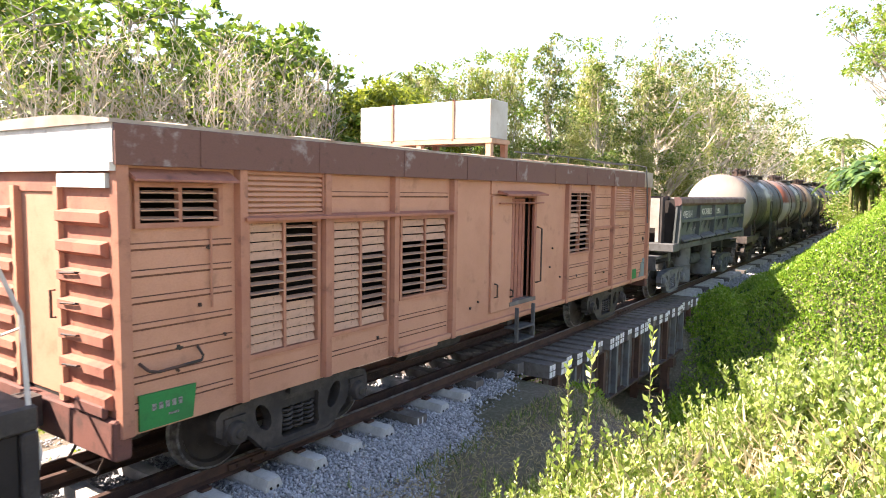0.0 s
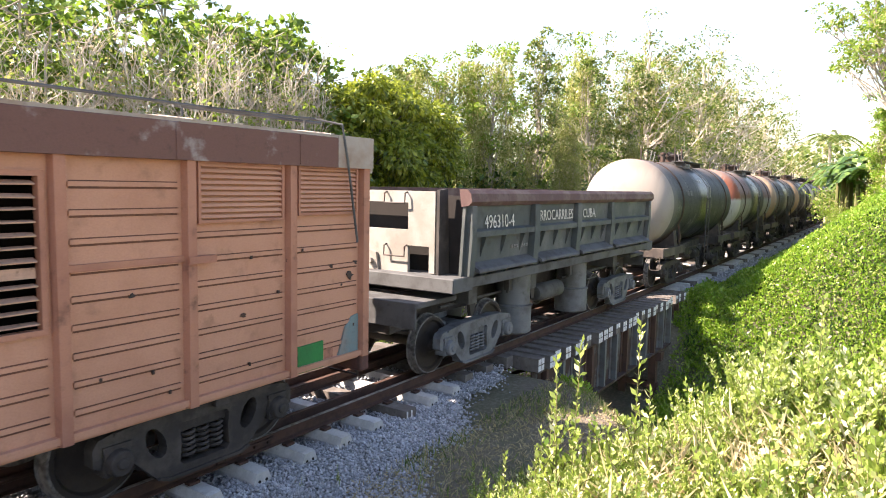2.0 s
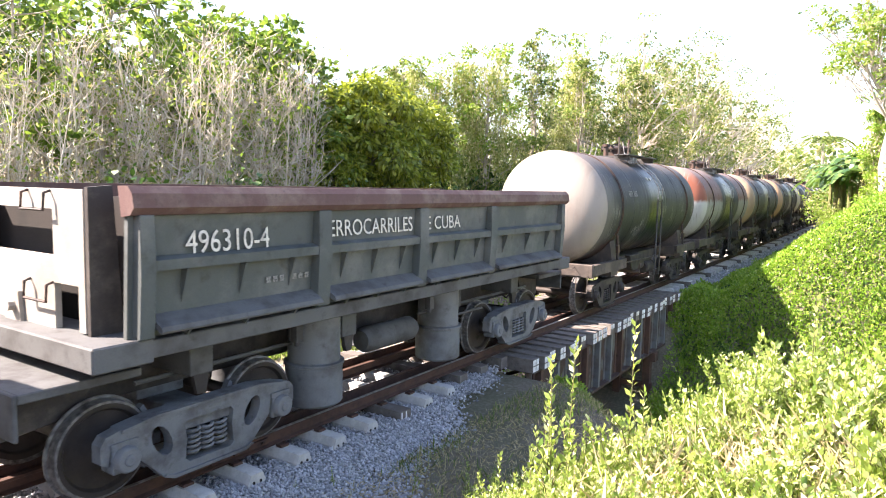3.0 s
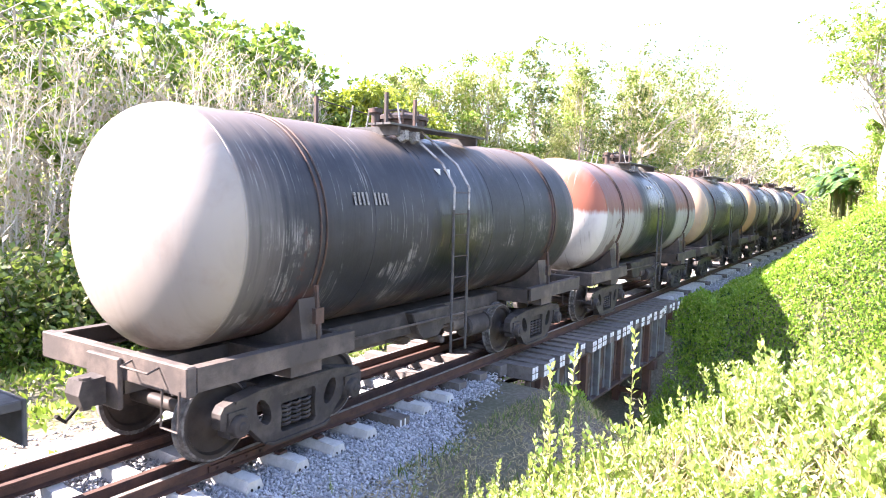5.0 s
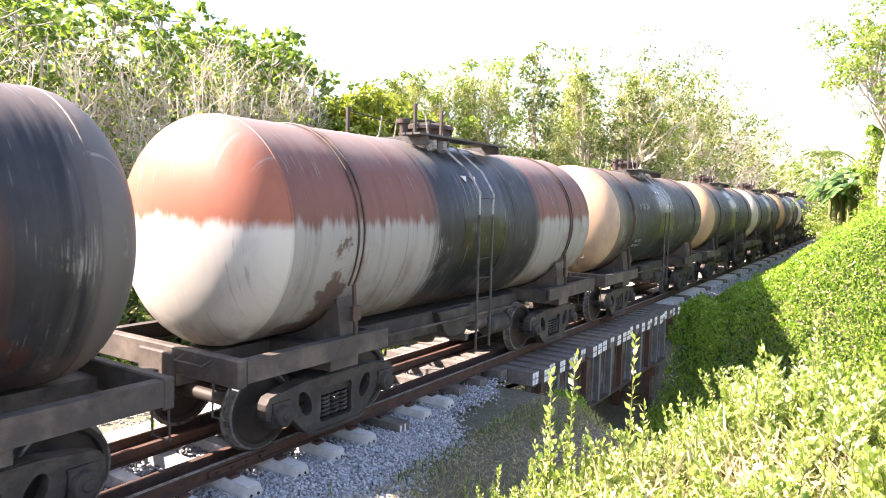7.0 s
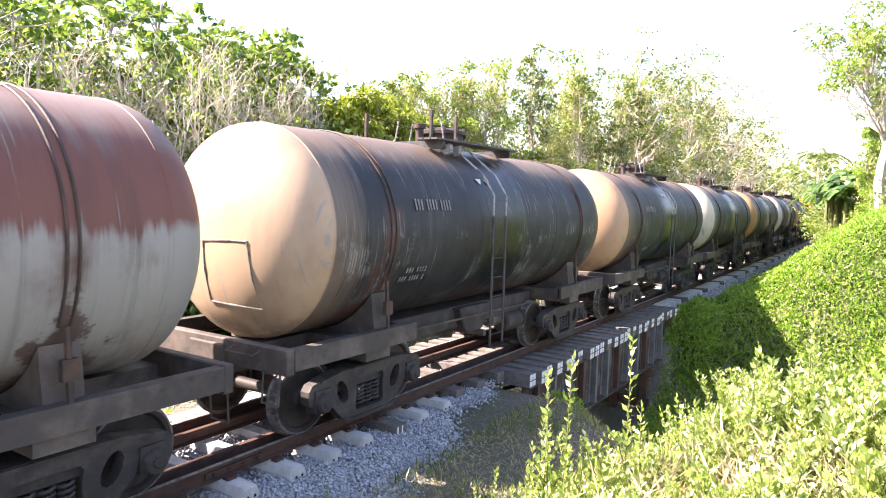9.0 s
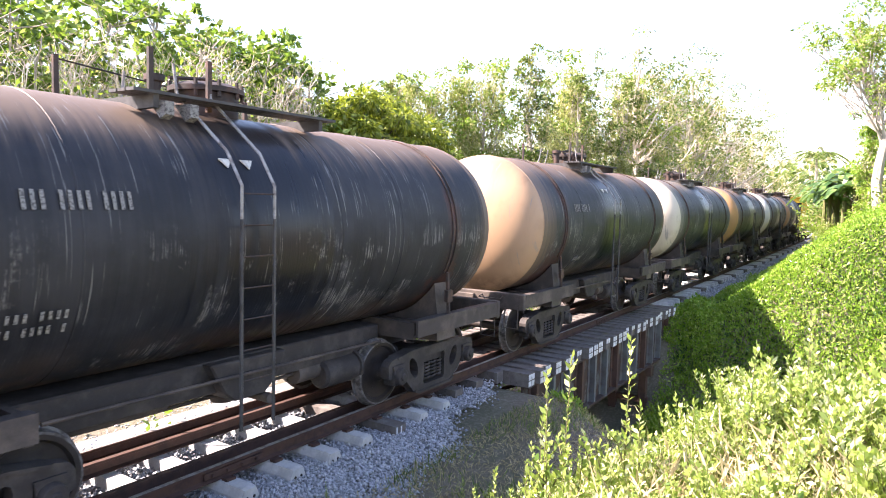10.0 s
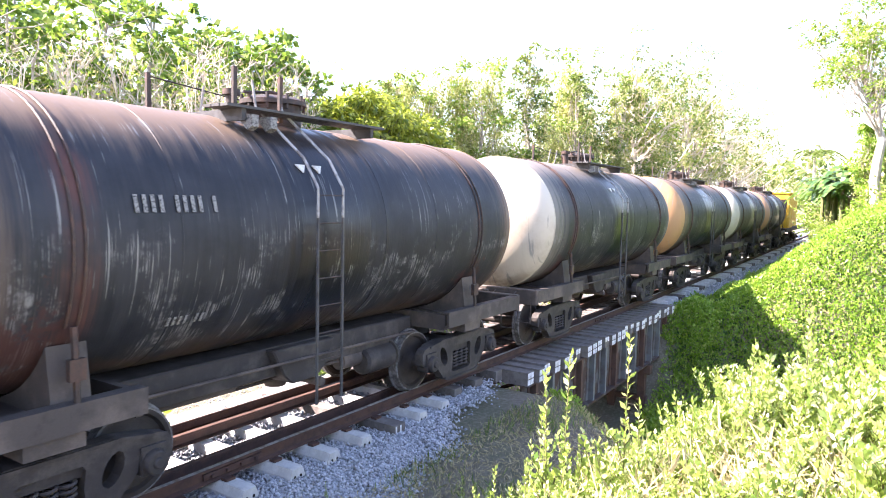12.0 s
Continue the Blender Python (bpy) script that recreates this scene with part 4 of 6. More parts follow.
    part("centre_sill", bx(box(-4.6, 4.6, -0.35, 0.35, 0.78, 1.28), -4.4, 4.4, -0.5, 0.5, 1.28, 1.34), BOGIE, car)
    for x in (-3.45, -1.2, 1.4, 3.45):
        part("cross_bearer", box(x - 0.14, x + 0.14, -1.0, 1.0, 1.0, 1.42), STEEL, car, bevel=0.01)
        for y in (-0.96, 0.96):
            part("tilt_hinge", prism(bmesh.new(), [(x - 0.10, 1.02), (x + 0.10, 1.02), (x + 0.05, 0.80), (x - 0.05, 0.80)], y - 0.03, y + 0.03), BOGIE, car)
    # tipping cylinders and the air tank between them
    for x in (-1.62, 1.2):
        for s in (-1, 1):
            bm = lathe(bmesh.new(), [(0.0, 0.2), (0.33, 0.2), (0.36, 0.23), (0.36, 0.70), (0.38, 0.71), (0.38, 0.74), (0.33, 0.75), (0.33, 1.34), (0.37, 1.36), (0.37, 1.5), (0.0, 1.5)], 28, "z", (x, s * 0.78, 0))
            c = part("tipping_cylinder", bm, CYL, car, "big upright grey tipping cylinder", smooth=True)
            bm = tube(bmesh.new(), [(x - 0.40, s * 0.88, 1.0), (x - 0.40, s * 0.88, 1.45)], 0.03, 8)
            bx(bm, x - 0.45, x - 0.34, s * 0.88 - 0.05, s * 0.88 + 0.05, 1.05, 1.25)
            part("valve", bm, STEEL, c)
    bm = lathe(bmesh.new(), [(0.0, -0.76), (0.14, -0.74), (0.18, -0.66), (0.18, 0.36), (0.14, 0.44), (0.0, 0.46)], 18, "x", (0, -0.8, 0.82))
    part("air_reservoir", bm, STEEL, car, smooth=True)
    bm = bmesh.new()
    tube(bm, [(-4.0, -0.7, 0.98), (-1.9, -0.7, 1.0)], 0.025, 6)
    tube(bm, [(0.6, -0.8, 1.0), (4.3, -0.8, 1.0)], 0.025, 6)
    tube(bm, [(1.0, -0.9, 1.2), (1.5, -0.9, 0.85), (2.4, -0.9, 0.85)], 0.02, 6)
    part("brake_pipe", bm, STEEL, car)
    # lettering between the ribs
    writing("fleet_number", "496310-4", 0.30, pose(-3.97, -1.489, 2.30, 87), WHITE_MARK, car, "worn white painted number").scale = (0.86, 1, 1)
    writing("lettering", "ERROCARRILES", 0.27, pose(-2.13, -1.487, 2.36, 87), WHITE_MARK, car, "worn white painted words").scale = (0.88, 1, 1)
    writing("lettering", "E CUBA", 0.26, pose(-0.21, -1.487, 2.36, 87), WHITE_MARK, car, "worn white painted words")
    bm = bmesh.new()
    for k in range(9):
        if k not in (3, 7):
            bx(bm, -3.0 + k * 0.09, -2.94 + k * 0.09, -1.447, -1.441, 1.93, 1.99)
    part("faded_marking", bm, CHALK, car)
    running_gear(car, (-3.45, 3.45), GEAR_GREY)
    CARS.append((car, -12.60))


CYL = worn("grey_cylinder_paint", (0.165, 0.175, 0.18), (0.095, 0.093, 0.09), 2.0, 0.6)

# ---- box car ----
SIDE_Y, BOT, TOP = 1.30, 0.82, 3.15


def bay(bm, x0, x1, hole=None):
    """One bay of side sheet, with a hole (x0, x1, z0, z1) through it."""
    y0, y1 = -SIDE_Y + 0.03, -SIDE_Y + 0.07
    if not hole:
        return bx(bm, x0, x1, y0, y1, BOT, TOP)
    a, b, c, d = hole
    xs, zs = (x0, a, b, x1), (BOT, c, d, TOP)
    v = {(i, j, k): bm.verts.new((xs[i], y, zs[j])) for i in range(4) for j in range(4) for k, y in enumerate((y0, y1))}
    for i in range(3):
        for j in range(3):
            if (i, j) != (1, 1):
                for k in (0, 1):
                    bm.faces.new([v[i, j, k], v[i + 1, j, k], v[i + 1, j + 1, k], v[i, j + 1, k]])
    for lo, hi in ((0, 3), (1, 2)):
        ring = [(i, lo) for i in range(lo, hi)] + [(hi, j) for j in range(lo, hi)] + [(i, hi) for i in range(hi, lo, -1)] + [(lo, j) for j in range(hi, lo, -1)]
        for p, q in zip(ring, ring[1:] + ring[:1]):
            bm.faces.new([v[(*p, 0)], v[(*q, 0)], v[(*q, 1)], v[(*p, 1)]])
    return bm


def pressed_rib(panel, x0, x1, z):
    """A shallow pressed bead; dark strips above and below paint its shadow lines and rust."""
    y = -SIDE_Y + 0.03
    bm = box(x0, x1, y - 0.016, y, z - 0.02, z + 0.02)
    for k, h in ((-0.029, 0.010), (0.025, 0.005)):
        bx(bm, x0 + 0.01, x1 - 0.01, y - 0.005, y, z + k - h, z + k + h)
    bm.faces.ensure_lookup_table()
    for f in bm.faces[6:]:
        f.material_index = 1
    part("pressed_rib", bm, (BOX_PAINT, BOX_LINE), panel)


def louvre(car, x0, x1, z0, z1, closed, cols=2, frame_mat=None):
    """A window of tilted wooden slats in a frame; closed: share of the slats, from the top, that are shut."""
    y = -SIDE_Y + 0.03
    bm = bmesh.new()
    w = 0.045
    for q in ((x0 - w, x0, z0 - w, z1 + w), (x1, x1 + w, z0 - w, z1 + w), (x0, x1, z0 - w, z0), (x0, x1, z1, z1 + w)):
        bx(bm, q[0], q[1], y - 0.035, y + 0.05, q[2], q[3])
    for k in range(1, cols):
        m = x0 + (x1 - x0) * k / cols
        bx(bm, m - 0.018, m + 0.018, y - 0.02, y + 0.05, z0, z1)
    win = part("louvre_window", bm, frame_mat or BOX_RIB, car)
    n = max(4, round((z1 - z0) / 0.098))
    step, cw = (z1 - z0) / n, (x1 - x0) / cols
    slat = finish("slat", box(-cw / 2 + 0.02, cw / 2 - 0.02, -0.006, 0.006, -0.042, 0.042), SLAT)
    for c in range(cols):
        for k in range(n):
            shut = closed[c](k / n) if callable(closed[c]) else closed[c]
            tilt = random.uniform(8, 18) if shut else random.uniform(72, 84)
            share("slat", slat, win, pose(x0 + cw * (c + 0.5), y + 0.012, z1 - step * (k + 0.5), -tilt, random.uniform(-0.8, 0.8), 0))
    return win


def vent(car, x0, x1, z0, z1):
    """A framed panel of fine fixed slats."""
    y = -SIDE_Y + 0.03
    bm = bmesh.new()
    for q in ((x0, x0 + 0.03, z0, z1), (x1 - 0.03, x1, z0, z1), (x0, x1, z0 - 0.03, z0), (x0, x1, z1 - 0.01, z1 + 0.02)):
        bx(bm, q[0], q[1], y - 0.05, y, q[2], q[3])
    v = part("vent_panel", bm, BOX_RIB, car)
    n = max(5, int((z1 - z0) / 0.05))
    fin = finish("slat", box(x0 + 0.03, x1 - 0.03, -0.012, 0.012, -0.016, 0.016), BOX_PAINT)
    for k in range(n):
        share("slat", fin, v, pose(0, y - 0.025, z0 + (k + 0.5) * (z1 - z0) / n, -28))


def box_car():
    car = thing("box_car", "salmon-painted ribbed box car with slatted windows, rusty roof edge", "box car")
    posts = (-6.93, -5.70, -4.53, -3.30, -1.95, 2.03, 3.30, 4.47, 5.73, 6.93)
    holes = {0: (-6.80, -5.92, 2.62, 2.98), 1: (-5.62, -4.64, 1.25, 2.64), 2: (-4.42, -3.42, 1.28, 2.62), 3: (-3.17, -2.06, 1.55, 2.62), 5: (2.12, 3.18, 1.78, 2.98)}
    y = -SIDE_Y + 0.03
    for i, (a, b) in enumerate(zip(posts, posts[1:])):
        if i == 4:
            continue
        ribs = part("side_panel", bay(bmesh.new(), a, b, holes.get(i)), BOX_PAINT, car)
        z0 = 1.05
        while z0 < 3.05:
            lo, hi = a + 0.09, b - 0.09
            h = holes.get(i)
            if h and h[2] - 0.08 < z0 < h[3] + 0.08:
                if h[0] - a > 0.4:
                    pressed_rib(ribs, lo, h[0] - 0.08, z0)
            elif not (i in (1,) and z0 > 2.66) and not (i in (7, 8) and z0 > 2.5):
                pressed_rib(ribs, lo, hi, z0)
            z0 += 0.232
    for x in posts:
        w = 0.06 if abs(x) < 6.5 else 0.07
        bm = prism(bmesh.new(), [(x - w, y), (x - w * 0.75, -SIDE_Y - 0.05), (x + w * 0.75, -SIDE_Y - 0.05), (x + w, y)], 0, 1)
        for v in bm.verts:
            v.co = Vector((v.co.x, v.co.z, BOT if v.co.y < 0.5 else TOP))
        part("side_post", bm, BOX_RIB, car, bevel=0.0)
    # centre panel with the doorway, the door slid open behind a proud leaf
    bm = bay(bmesh.new(), -1.95, 2.03, (-0.15, 0.60, 1.12, 2.87))
    centre = part("centre_panel", bm, BOX_PAINT, car)
    part("door_leaf", box(-0.84, -0.17, y - 0.045, y, 1.02, 2.90), BOX_PAINT, centre, bevel=0.006)
    part("header_plate", box(-0.86, 0.70, y - 0.03, y, 2.92, 3.13), BOX_PAINT, centre)
    bm = box(-0.21, -0.15, y - 0.05, y + 0.08, 1.06, 2.9)
    bx(bm, 0.60, 0.68, y - 0.05, y + 0.08, 1.06, 2.9)
    bx(bm, -0.15, 0.60, y - 0.05, y + 0.08, 2.87, 2.93)
    part("door_frame", bm, BOX_RED, car)
    bm = prism(bmesh.new(), [(y, 2.99), (y - 0.22, 2.93), (y - 0.22, 2.90), (y, 2.94)], -0.67, 0.80, "x")
    tube(bm, [(-0.72, y - 0.1, 2.78), (0.84, y - 0.1, 2.78)], 0.014, 6)
    part("door_canopy", bm, BOX_RED, car, "small dark red rain hood")
    bm = box(-0.15, 0.50, y + 0.09, y + 0.13, 1.12, 2.85)
    d = part("inner_door", bm, BOX_RED, car, "dark red inner door")
    for k in range(5):
        part("batten", box(-0.12 + k * 0.13, -0.11 + k * 0.13, y + 0.08, y + 0.09, 1.15, 2.8), BOX_RED, d)
    part("door_sill", box(-0.24, 0.70, y - 0.06, y + 0.6, 1.05, 1.12), TIMBER, car, "worn grey door sill")
    for x, z0, z1 in ((-0.74, 1.25, 1.5), (0.80, 1.35, 2.35), (-0.22, 1.2, 1.35)):
        part("handrail", tube(bmesh.new(), [(x, y, z1), (x, y - 0.1, z1 - 0.03), (x, y - 0.1, z0 + 0.03), (x, y, z0)], 0.016, 8), BAND, car)
    # steps under the doorway
    bm = bmesh.new()
    for k in (0, 1):
        bx(bm, -0.1, 0.5, -1.42, -1.15, 0.42 + 0.22 * k, 0.45 + 0.22 * k)
    for x in (-0.1, 0.5):
        bx(bm, x - 0.02, x + 0.02, -1.42, -1.36, 0.42, 1.02)
    part("step", bm, STEEL, car)
    # windows
    louvre(car, -6.76, -5.96, 2.64, 2.95, (False, False))
    louvre(car, -5.60, -4.66, 1.27, 2.60, (lambda k: k < 0.26 or k > 0.56, lambda k: k > 0.60))
    louvre(car, -4.40, -3.44, 1.30, 2.58, (True, lambda k: k < 0.24 or k > 0.78))
    louvre(car, -3.13, -2.08, 1.56, 2.58, (lambda k: k < 0.3, lambda k: k < 0.3))
    louvre(car, 2.16, 3.16, 1.78, 2.96, (lambda k: 0.3 < k < 0.62, lambda k: 0.5 < k < 0.62))
    vent(car, -5.66, -4.57, 2.70, 3.13)
    vent(car, 4.56, 5.62, 2.58, 3.12)
    vent(car, 5.83, 6.80, 2.62, 3.12)
    bm = prism(bmesh.new(), [(y, 3.11), (y - 0.16, 3.02), (y - 0.16, 3.0), (y, 3.05)], -6.86, -5.82, "x")
    prism(bm, [(y - 0.02, 2.69), (y - 0.12, 2.66), (y - 0.12, 2.63), (y - 0.02, 2.64)], -5.70, -1.98, "x")
    part("window_hood", bm, BOX_RED, car)
    # far side, floor, roof with fascia
    bm = box(-6.95, 6.95, SIDE_Y - 0.07, SIDE_Y - 0.03, BOT, TOP)
    for x in posts:
        bx(bm, x - 0.06, x + 0.06, SIDE_Y - 0.03, SIDE_Y + 0.05, BOT, TOP)
    part("far_side", bm, BOX_PAINT, car)
    # floor and an added lengthwise sheet, coloured with the shade inside the car
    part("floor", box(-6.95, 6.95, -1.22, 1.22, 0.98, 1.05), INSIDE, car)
    part("shade_partition", box(-6.9, 6.9, 0.2, 0.24, 1.05, 3.1), INSIDE, car)
    for s in (-1, 1):
        bm = prism(bmesh.new(), [(s * (SIDE_Y - 0.05), 3.13), (s * (SIDE_Y + 0.07), 3.13), (s * (SIDE_Y + 0.07), 3.46), (s * (SIDE_Y + 0.02), 3.50), (s * (SIDE_Y - 0.05), 3.50)], -7.0, 6.4, "x")
        f = part("roof_fascia", bm, ROOF_RUST, car, "rusty brown roof edge with pale scuffs")
        part("fascia_patch", box(6.4, 7.02, *sorted((s * (SIDE_Y + 0.072), s * (SIDE_Y - 0.05))), 3.13, 3.49), ROOF_TOP, f, "grey flaking end of roof edge")
        for k in range(9):
            part("fascia_joint", box(-6.2 + 1.5 * k, -6.17 + 1.5 * k, *sorted((s * (SIDE_Y + 0.07), s * (SIDE_Y + 0.078))), 3.14, 3.46), ROOF_RUST, f)
    bm = prism(bmesh.new(), [(-1.36, 3.50), (-0.9, 3.545), (-0.4, 3.57), (0.4, 3.57), (0.9, 3.545), (1.36, 3.50), (1.36, 3.47), (-1.36, 3.47)], -7.04, 7.04, "x")
    for k in range(8):
        x = -6.3 + 1.8 * k
        prism(bm, [(-1.37, 3.51), (-0.9, 3.56), (-0.4, 3.585), (0.4, 3.585), (0.9, 3.56), (1.37, 3.51), (1.37, 3.49), (-1.37, 3.49)], x - 0.03, x + 0.03, "x")
    part("roof", bm, ROOF_TOP, car)
    # pipe along the roof, bent over the end
    bm = bmesh.new()
    tube(bm, [(0.4, -1.0, 3.66), (2.5, -1.02, 3.68), (5.0, -1.05, 3.66), (6.3, -1.08, 3.68), (6.45, -1.38, 3.62), (6.55, -1.38, 3.2), (6.75, -1.36, 2.25)], 0.016, 6)
    tube(bm, [(4.8, -0.6, 3.7), (6.9, -0.6, 3.7)], 0.02, 6)
    for x in (0.6, 2.6, 4.6, 6.2):
        tube(bm, [(x, -1.03, 3.55), (x, -1.03, 3.67)], 0.012, 5)
    part("roof_pipe", bm, STEEL, car)
    # ends: pressed ribs beside a middle door
    for s in (-1, 1):
        e = s * 6.98
        bm = bmesh.new()
        for y0, y1 in ((-1.25, -0.42), (0.42, 1.25)):
            bx(bm, *sorted((e, e - s * 0.04)), y0, y1, 0.98, 3.15)
        bx(bm, *sorted((e, e - s * 0.04)), -0.42, 0.42, 2.9, 3.15)
        end = part("end_wall", bm, BOX_RED if s < 0 else BOX_PAINT, car, "dull red end wall with pressed ribs")
        for y0, y1 in ((-1.25, -0.42), (0.42, 1.25)):
            for k in range(7):
                z = 1.12 + 0.262 * k
                pts = [(e, z - 0.085), (e + s * 0.075, z - 0.045), (e + s * 0.075, z + 0.035), (e, z + 0.06)]
                part("pressed_rib", prism(bmesh.new(), pts, y0 + 0.05, y1 - 0.03), BOX_RED if s < 0 else BOX_PAINT, end)
        bm = box(*sorted((e - s * 0.02, e - s * 0.06)), -0.38, 0.38, 1.02, 2.9)
        part("end_door", bm, BOX_PAINT, end)
        for y0 in (-0.46, 0.38):
            part("door_post", box(*sorted((e + s * 0.05, e - s * 0.02)), y0, y0 + 0.08, 1.0, 2.95), BOX_PAINT, end)
        part("handle", tube(bmesh.new(), [(e - s * 0.02, -0.30, 1.75), (e + s * 0.06, -0.30, 1.75), (e + s * 0.06, -0.30, 2.0), (e - s * 0.02, -0.30, 2.0)], 0.014, 6), BAND, end)
        bm = box(*sorted((e + s * 0.03, e - s * 0.05)), -1.34, 1.34, 3.15, 3.49)
        bx(bm, *sorted((e + s * 0.06, e - s * 0.02)), -1.34, 1.34, 3.08, 3.15)
        bx(bm, *sorted((e + s * 0.05, e - s * 0.02)), -1.25, -0.46, 2.94, 3.06)
        part("end_fascia", bm, PALE_PAINT if s < 0 else ROOF_TOP, end, "pale roof end board")
        bm = box(*sorted((e + s * 0.06, e - s * 0.1)), -1.32, 1.32, 0.62, 0.98)
        bx(bm, *sorted((e + s * 0.09, e + s * 0.03)), -1.2, -0.7, 0.98, 1.1)
        part("headstock", bm, END_SILL, car, "dirty red-brown end beam", bevel=0.02)
        part("step_iron", tube(bmesh.new(), [(e, -1.1, 0.7), (e + s * 0.1, -1.1, 0.5), (e + s * 0.1, -0.6, 0.5), (e, -0.6, 0.65)], 0.015, 6), BAND, car)
        coupler(car, e + s * 0.05, s, BOGIE)
        bm = bmesh.new()
        for z in (1.35, 1.62, 1.9, 2.17):
            tube(bm, [(e, -0.55, z), (e + s * 0.1, -0.56, z + 0.02), (e + s * 0.1, -0.82, z + 0.04), (e, -0.83, z + 0.02)], 0.011, 5)
        part("grab_iron", bm, BAND, end)
    # sill, rub rail, handles, signs
    bm = box(-6.98, 6.98, -1.27, -1.17, 0.80, 0.86)
    bx(bm, -3.2, 6.9, -SIDE_Y - 0.03, -SIDE_Y + 0.03, 0.84, 0.90)
    bx(bm, -3.3, -2.4, -SIDE_Y - 0.07, -SIDE_Y, 0.80, 0.84)
    part("side_sill", bm, BOX_PAINT, car)
    bm = box(-6.9, 6.9, -0.3, 0.3, 0.62, 0.98)
    for x in (-4.9, -2.5, 0, 2.5, 4.9):
        bx(bm, x - 0.08, x + 0.08, -1.2, 1.2, 0.7, 0.98)
    tube(bm, [(-2.4, -0.7, 0.62), (-1.0, -0.7, 0.62)], 0.16, 12)
    part("underframe", bm, BOGIE, car)
    bm = tube(bmesh.new(), [(-6.78, y, 1.42), (-6.74, y - 0.09, 1.36), (-6.66, y - 0.1, 1.34), (-6.22, y - 0.1, 1.36), (-6.2, y - 0.09, 1.4), (-6.2, y, 1.48)], 0.014, 6)
    tube(bm, [(-6.5, y - 0.1, 1.35), (-6.45, y - 0.08, 1.30)], 0.014, 6)
    part("grab_iron", bm, BAND, car)
    bm = bmesh.new()
    for x, z, l in ((-6.05, 2.2, 0.75),):
        tube(bm, [(x, y - 0.03, z - l / 2), (x, y - 0.03, z + l / 2)], 0.012, 5)
    bx(bm, 4.42, 4.72, y - 0.1, y - 0.02, 2.18, 2.25)
    bx(bm, 3.35, 4.42, y - 0.03, y, 2.2, 2.26)
    part("latch_bar", bm, BOX_RIB, car)
    # small bolts and scars
    rng = random.Random(4)
    bm = bmesh.new()
    for _ in range(30):
        x, z = rng.uniform(-6.8, 6.8), rng.uniform(0.95, 2.4)
        if any(h[0] - 0.1 < x < h[1] + 0.1 and h[2] - 0.1 < z < h[3] + 0.1 for h in holes.values()) or -0.35 < x < 0.7:
            continue
        bx(bm, x - 0.011, x + 0.011, y - 0.028, y, z - 0.013, z + 0.02)
    part("bolt", bm, BAND, car, "rusted bolt stubs")
    for x, z, r in ((6.37, 1.99, 0.035), (6.70, 1.85, 0.06), (6.80, 2.0, 0.04), (6.55, 1.75, 0.025), (-6.3, 2.62, 0.03), (-6.05, 2.4, 0.03), (-6.4, 1.5, 0.035), (3.9, 1.95, 0.03), (5.1, 1.6, 0.035), (2.6, 1.3, 0.03)):
        ring = [(x + r * rng.uniform(0.5, 1.3) * math.cos(a), z + 0.75 * r * rng.uniform(0.5, 1.3) * math.sin(a)) for a in (2 * math.pi * i / 9 for i in range(9))]
        part("rust_patch", prism(bmesh.new(), ring, y - 0.0195, y), BAND, car, "dark rusted-through patch")
    sign = part("painted_sign", prism(bmesh.new(), [(-6.80, BOT), (-6.27, BOT), (-6.23, 1.13), (-6.80, 1.14)], y - 0.024, y), GREEN_SIGN, car, "green painted panel with faint white marks")
    bm = bmesh.new()
    for k in range(5):
        bx(bm, -6.68 + k * 0.065, -6.64 + k * 0.065, y - 0.027, y - 0.0235, 0.98, 1.04)
    bx(bm, -6.52, -6.42, y - 0.027, y - 0.0235, 0.905, 0.925)
    part("faded_marking", bm, CHALK, sign)
    part("painted_sign", prism(bmesh.new(), [(5.84, BOT), (6.24, BOT), (6.24, 1.13), (5.84, 1.12)], y - 0.024, y), GREEN_SIGN, car, "green painted panel")
    part("paint_patch", prism(bmesh.new(), [(6.46, 0.83), (6.85, 0.83), (6.85, 1.36), (6.74, 1.34), (6.62, 1.22), (6.53, 0.98)], y - 0.022, y), TEAL, car, "bluish grey patch of old paint")
    part("sign_frame", bx(box(6.28, 6.42, y - 0.004, y, 0.88, 1.09), 6.31, 6.39, y - 0.006, y - 0.004, 0.93, 1.04), BOX_RIB, car)
    # the water tank on its stand on the roof
    for x in (-0.88, -0.42):
        for yy in (-1.25, 0.1, 1.3):
            part("stand_leg", box(x - 0.045, x + 0.045, yy - 0.045, yy + 0.045, 3.2 if yy < -1 else 3.5, 3.74), SLAT if x < -0.6 else BOX_RIB, car)
    bm = box(-0.94, -0.84, -1.32, 1.36, 3.72, 3.79)
    bx(bm, -0.46, -0.36, -1.32, 1.36, 3.72, 3.79)
    bx(bm, -0.86, -0.46, -1.32, -1.24, 3.72, 3.79)
    part("tank_stand", bm, SLAT, car)
    wt = part("water_tank", box(-0.92, -0.38, -1.29, 1.40, 3.79, 4.40), GALV, car, "pale sheet-metal water tank", bevel=0.015)
    for yy in (-0.59, 0.66):
        part("tank_strap", bx(box(-0.94, -0.36, yy - 0.02, yy + 0.02, 4.40, 4.415), -0.94, -0.92, yy - 0.02, yy + 0.02, 3.76, 4.415), BOX_RIB, wt)
    running_gear(car, (-4.75, 4.75), GEAR_DARK)
    CARS.append((car, -26.14))


dump_car()
box_car()

# ---- engines at both ends ----


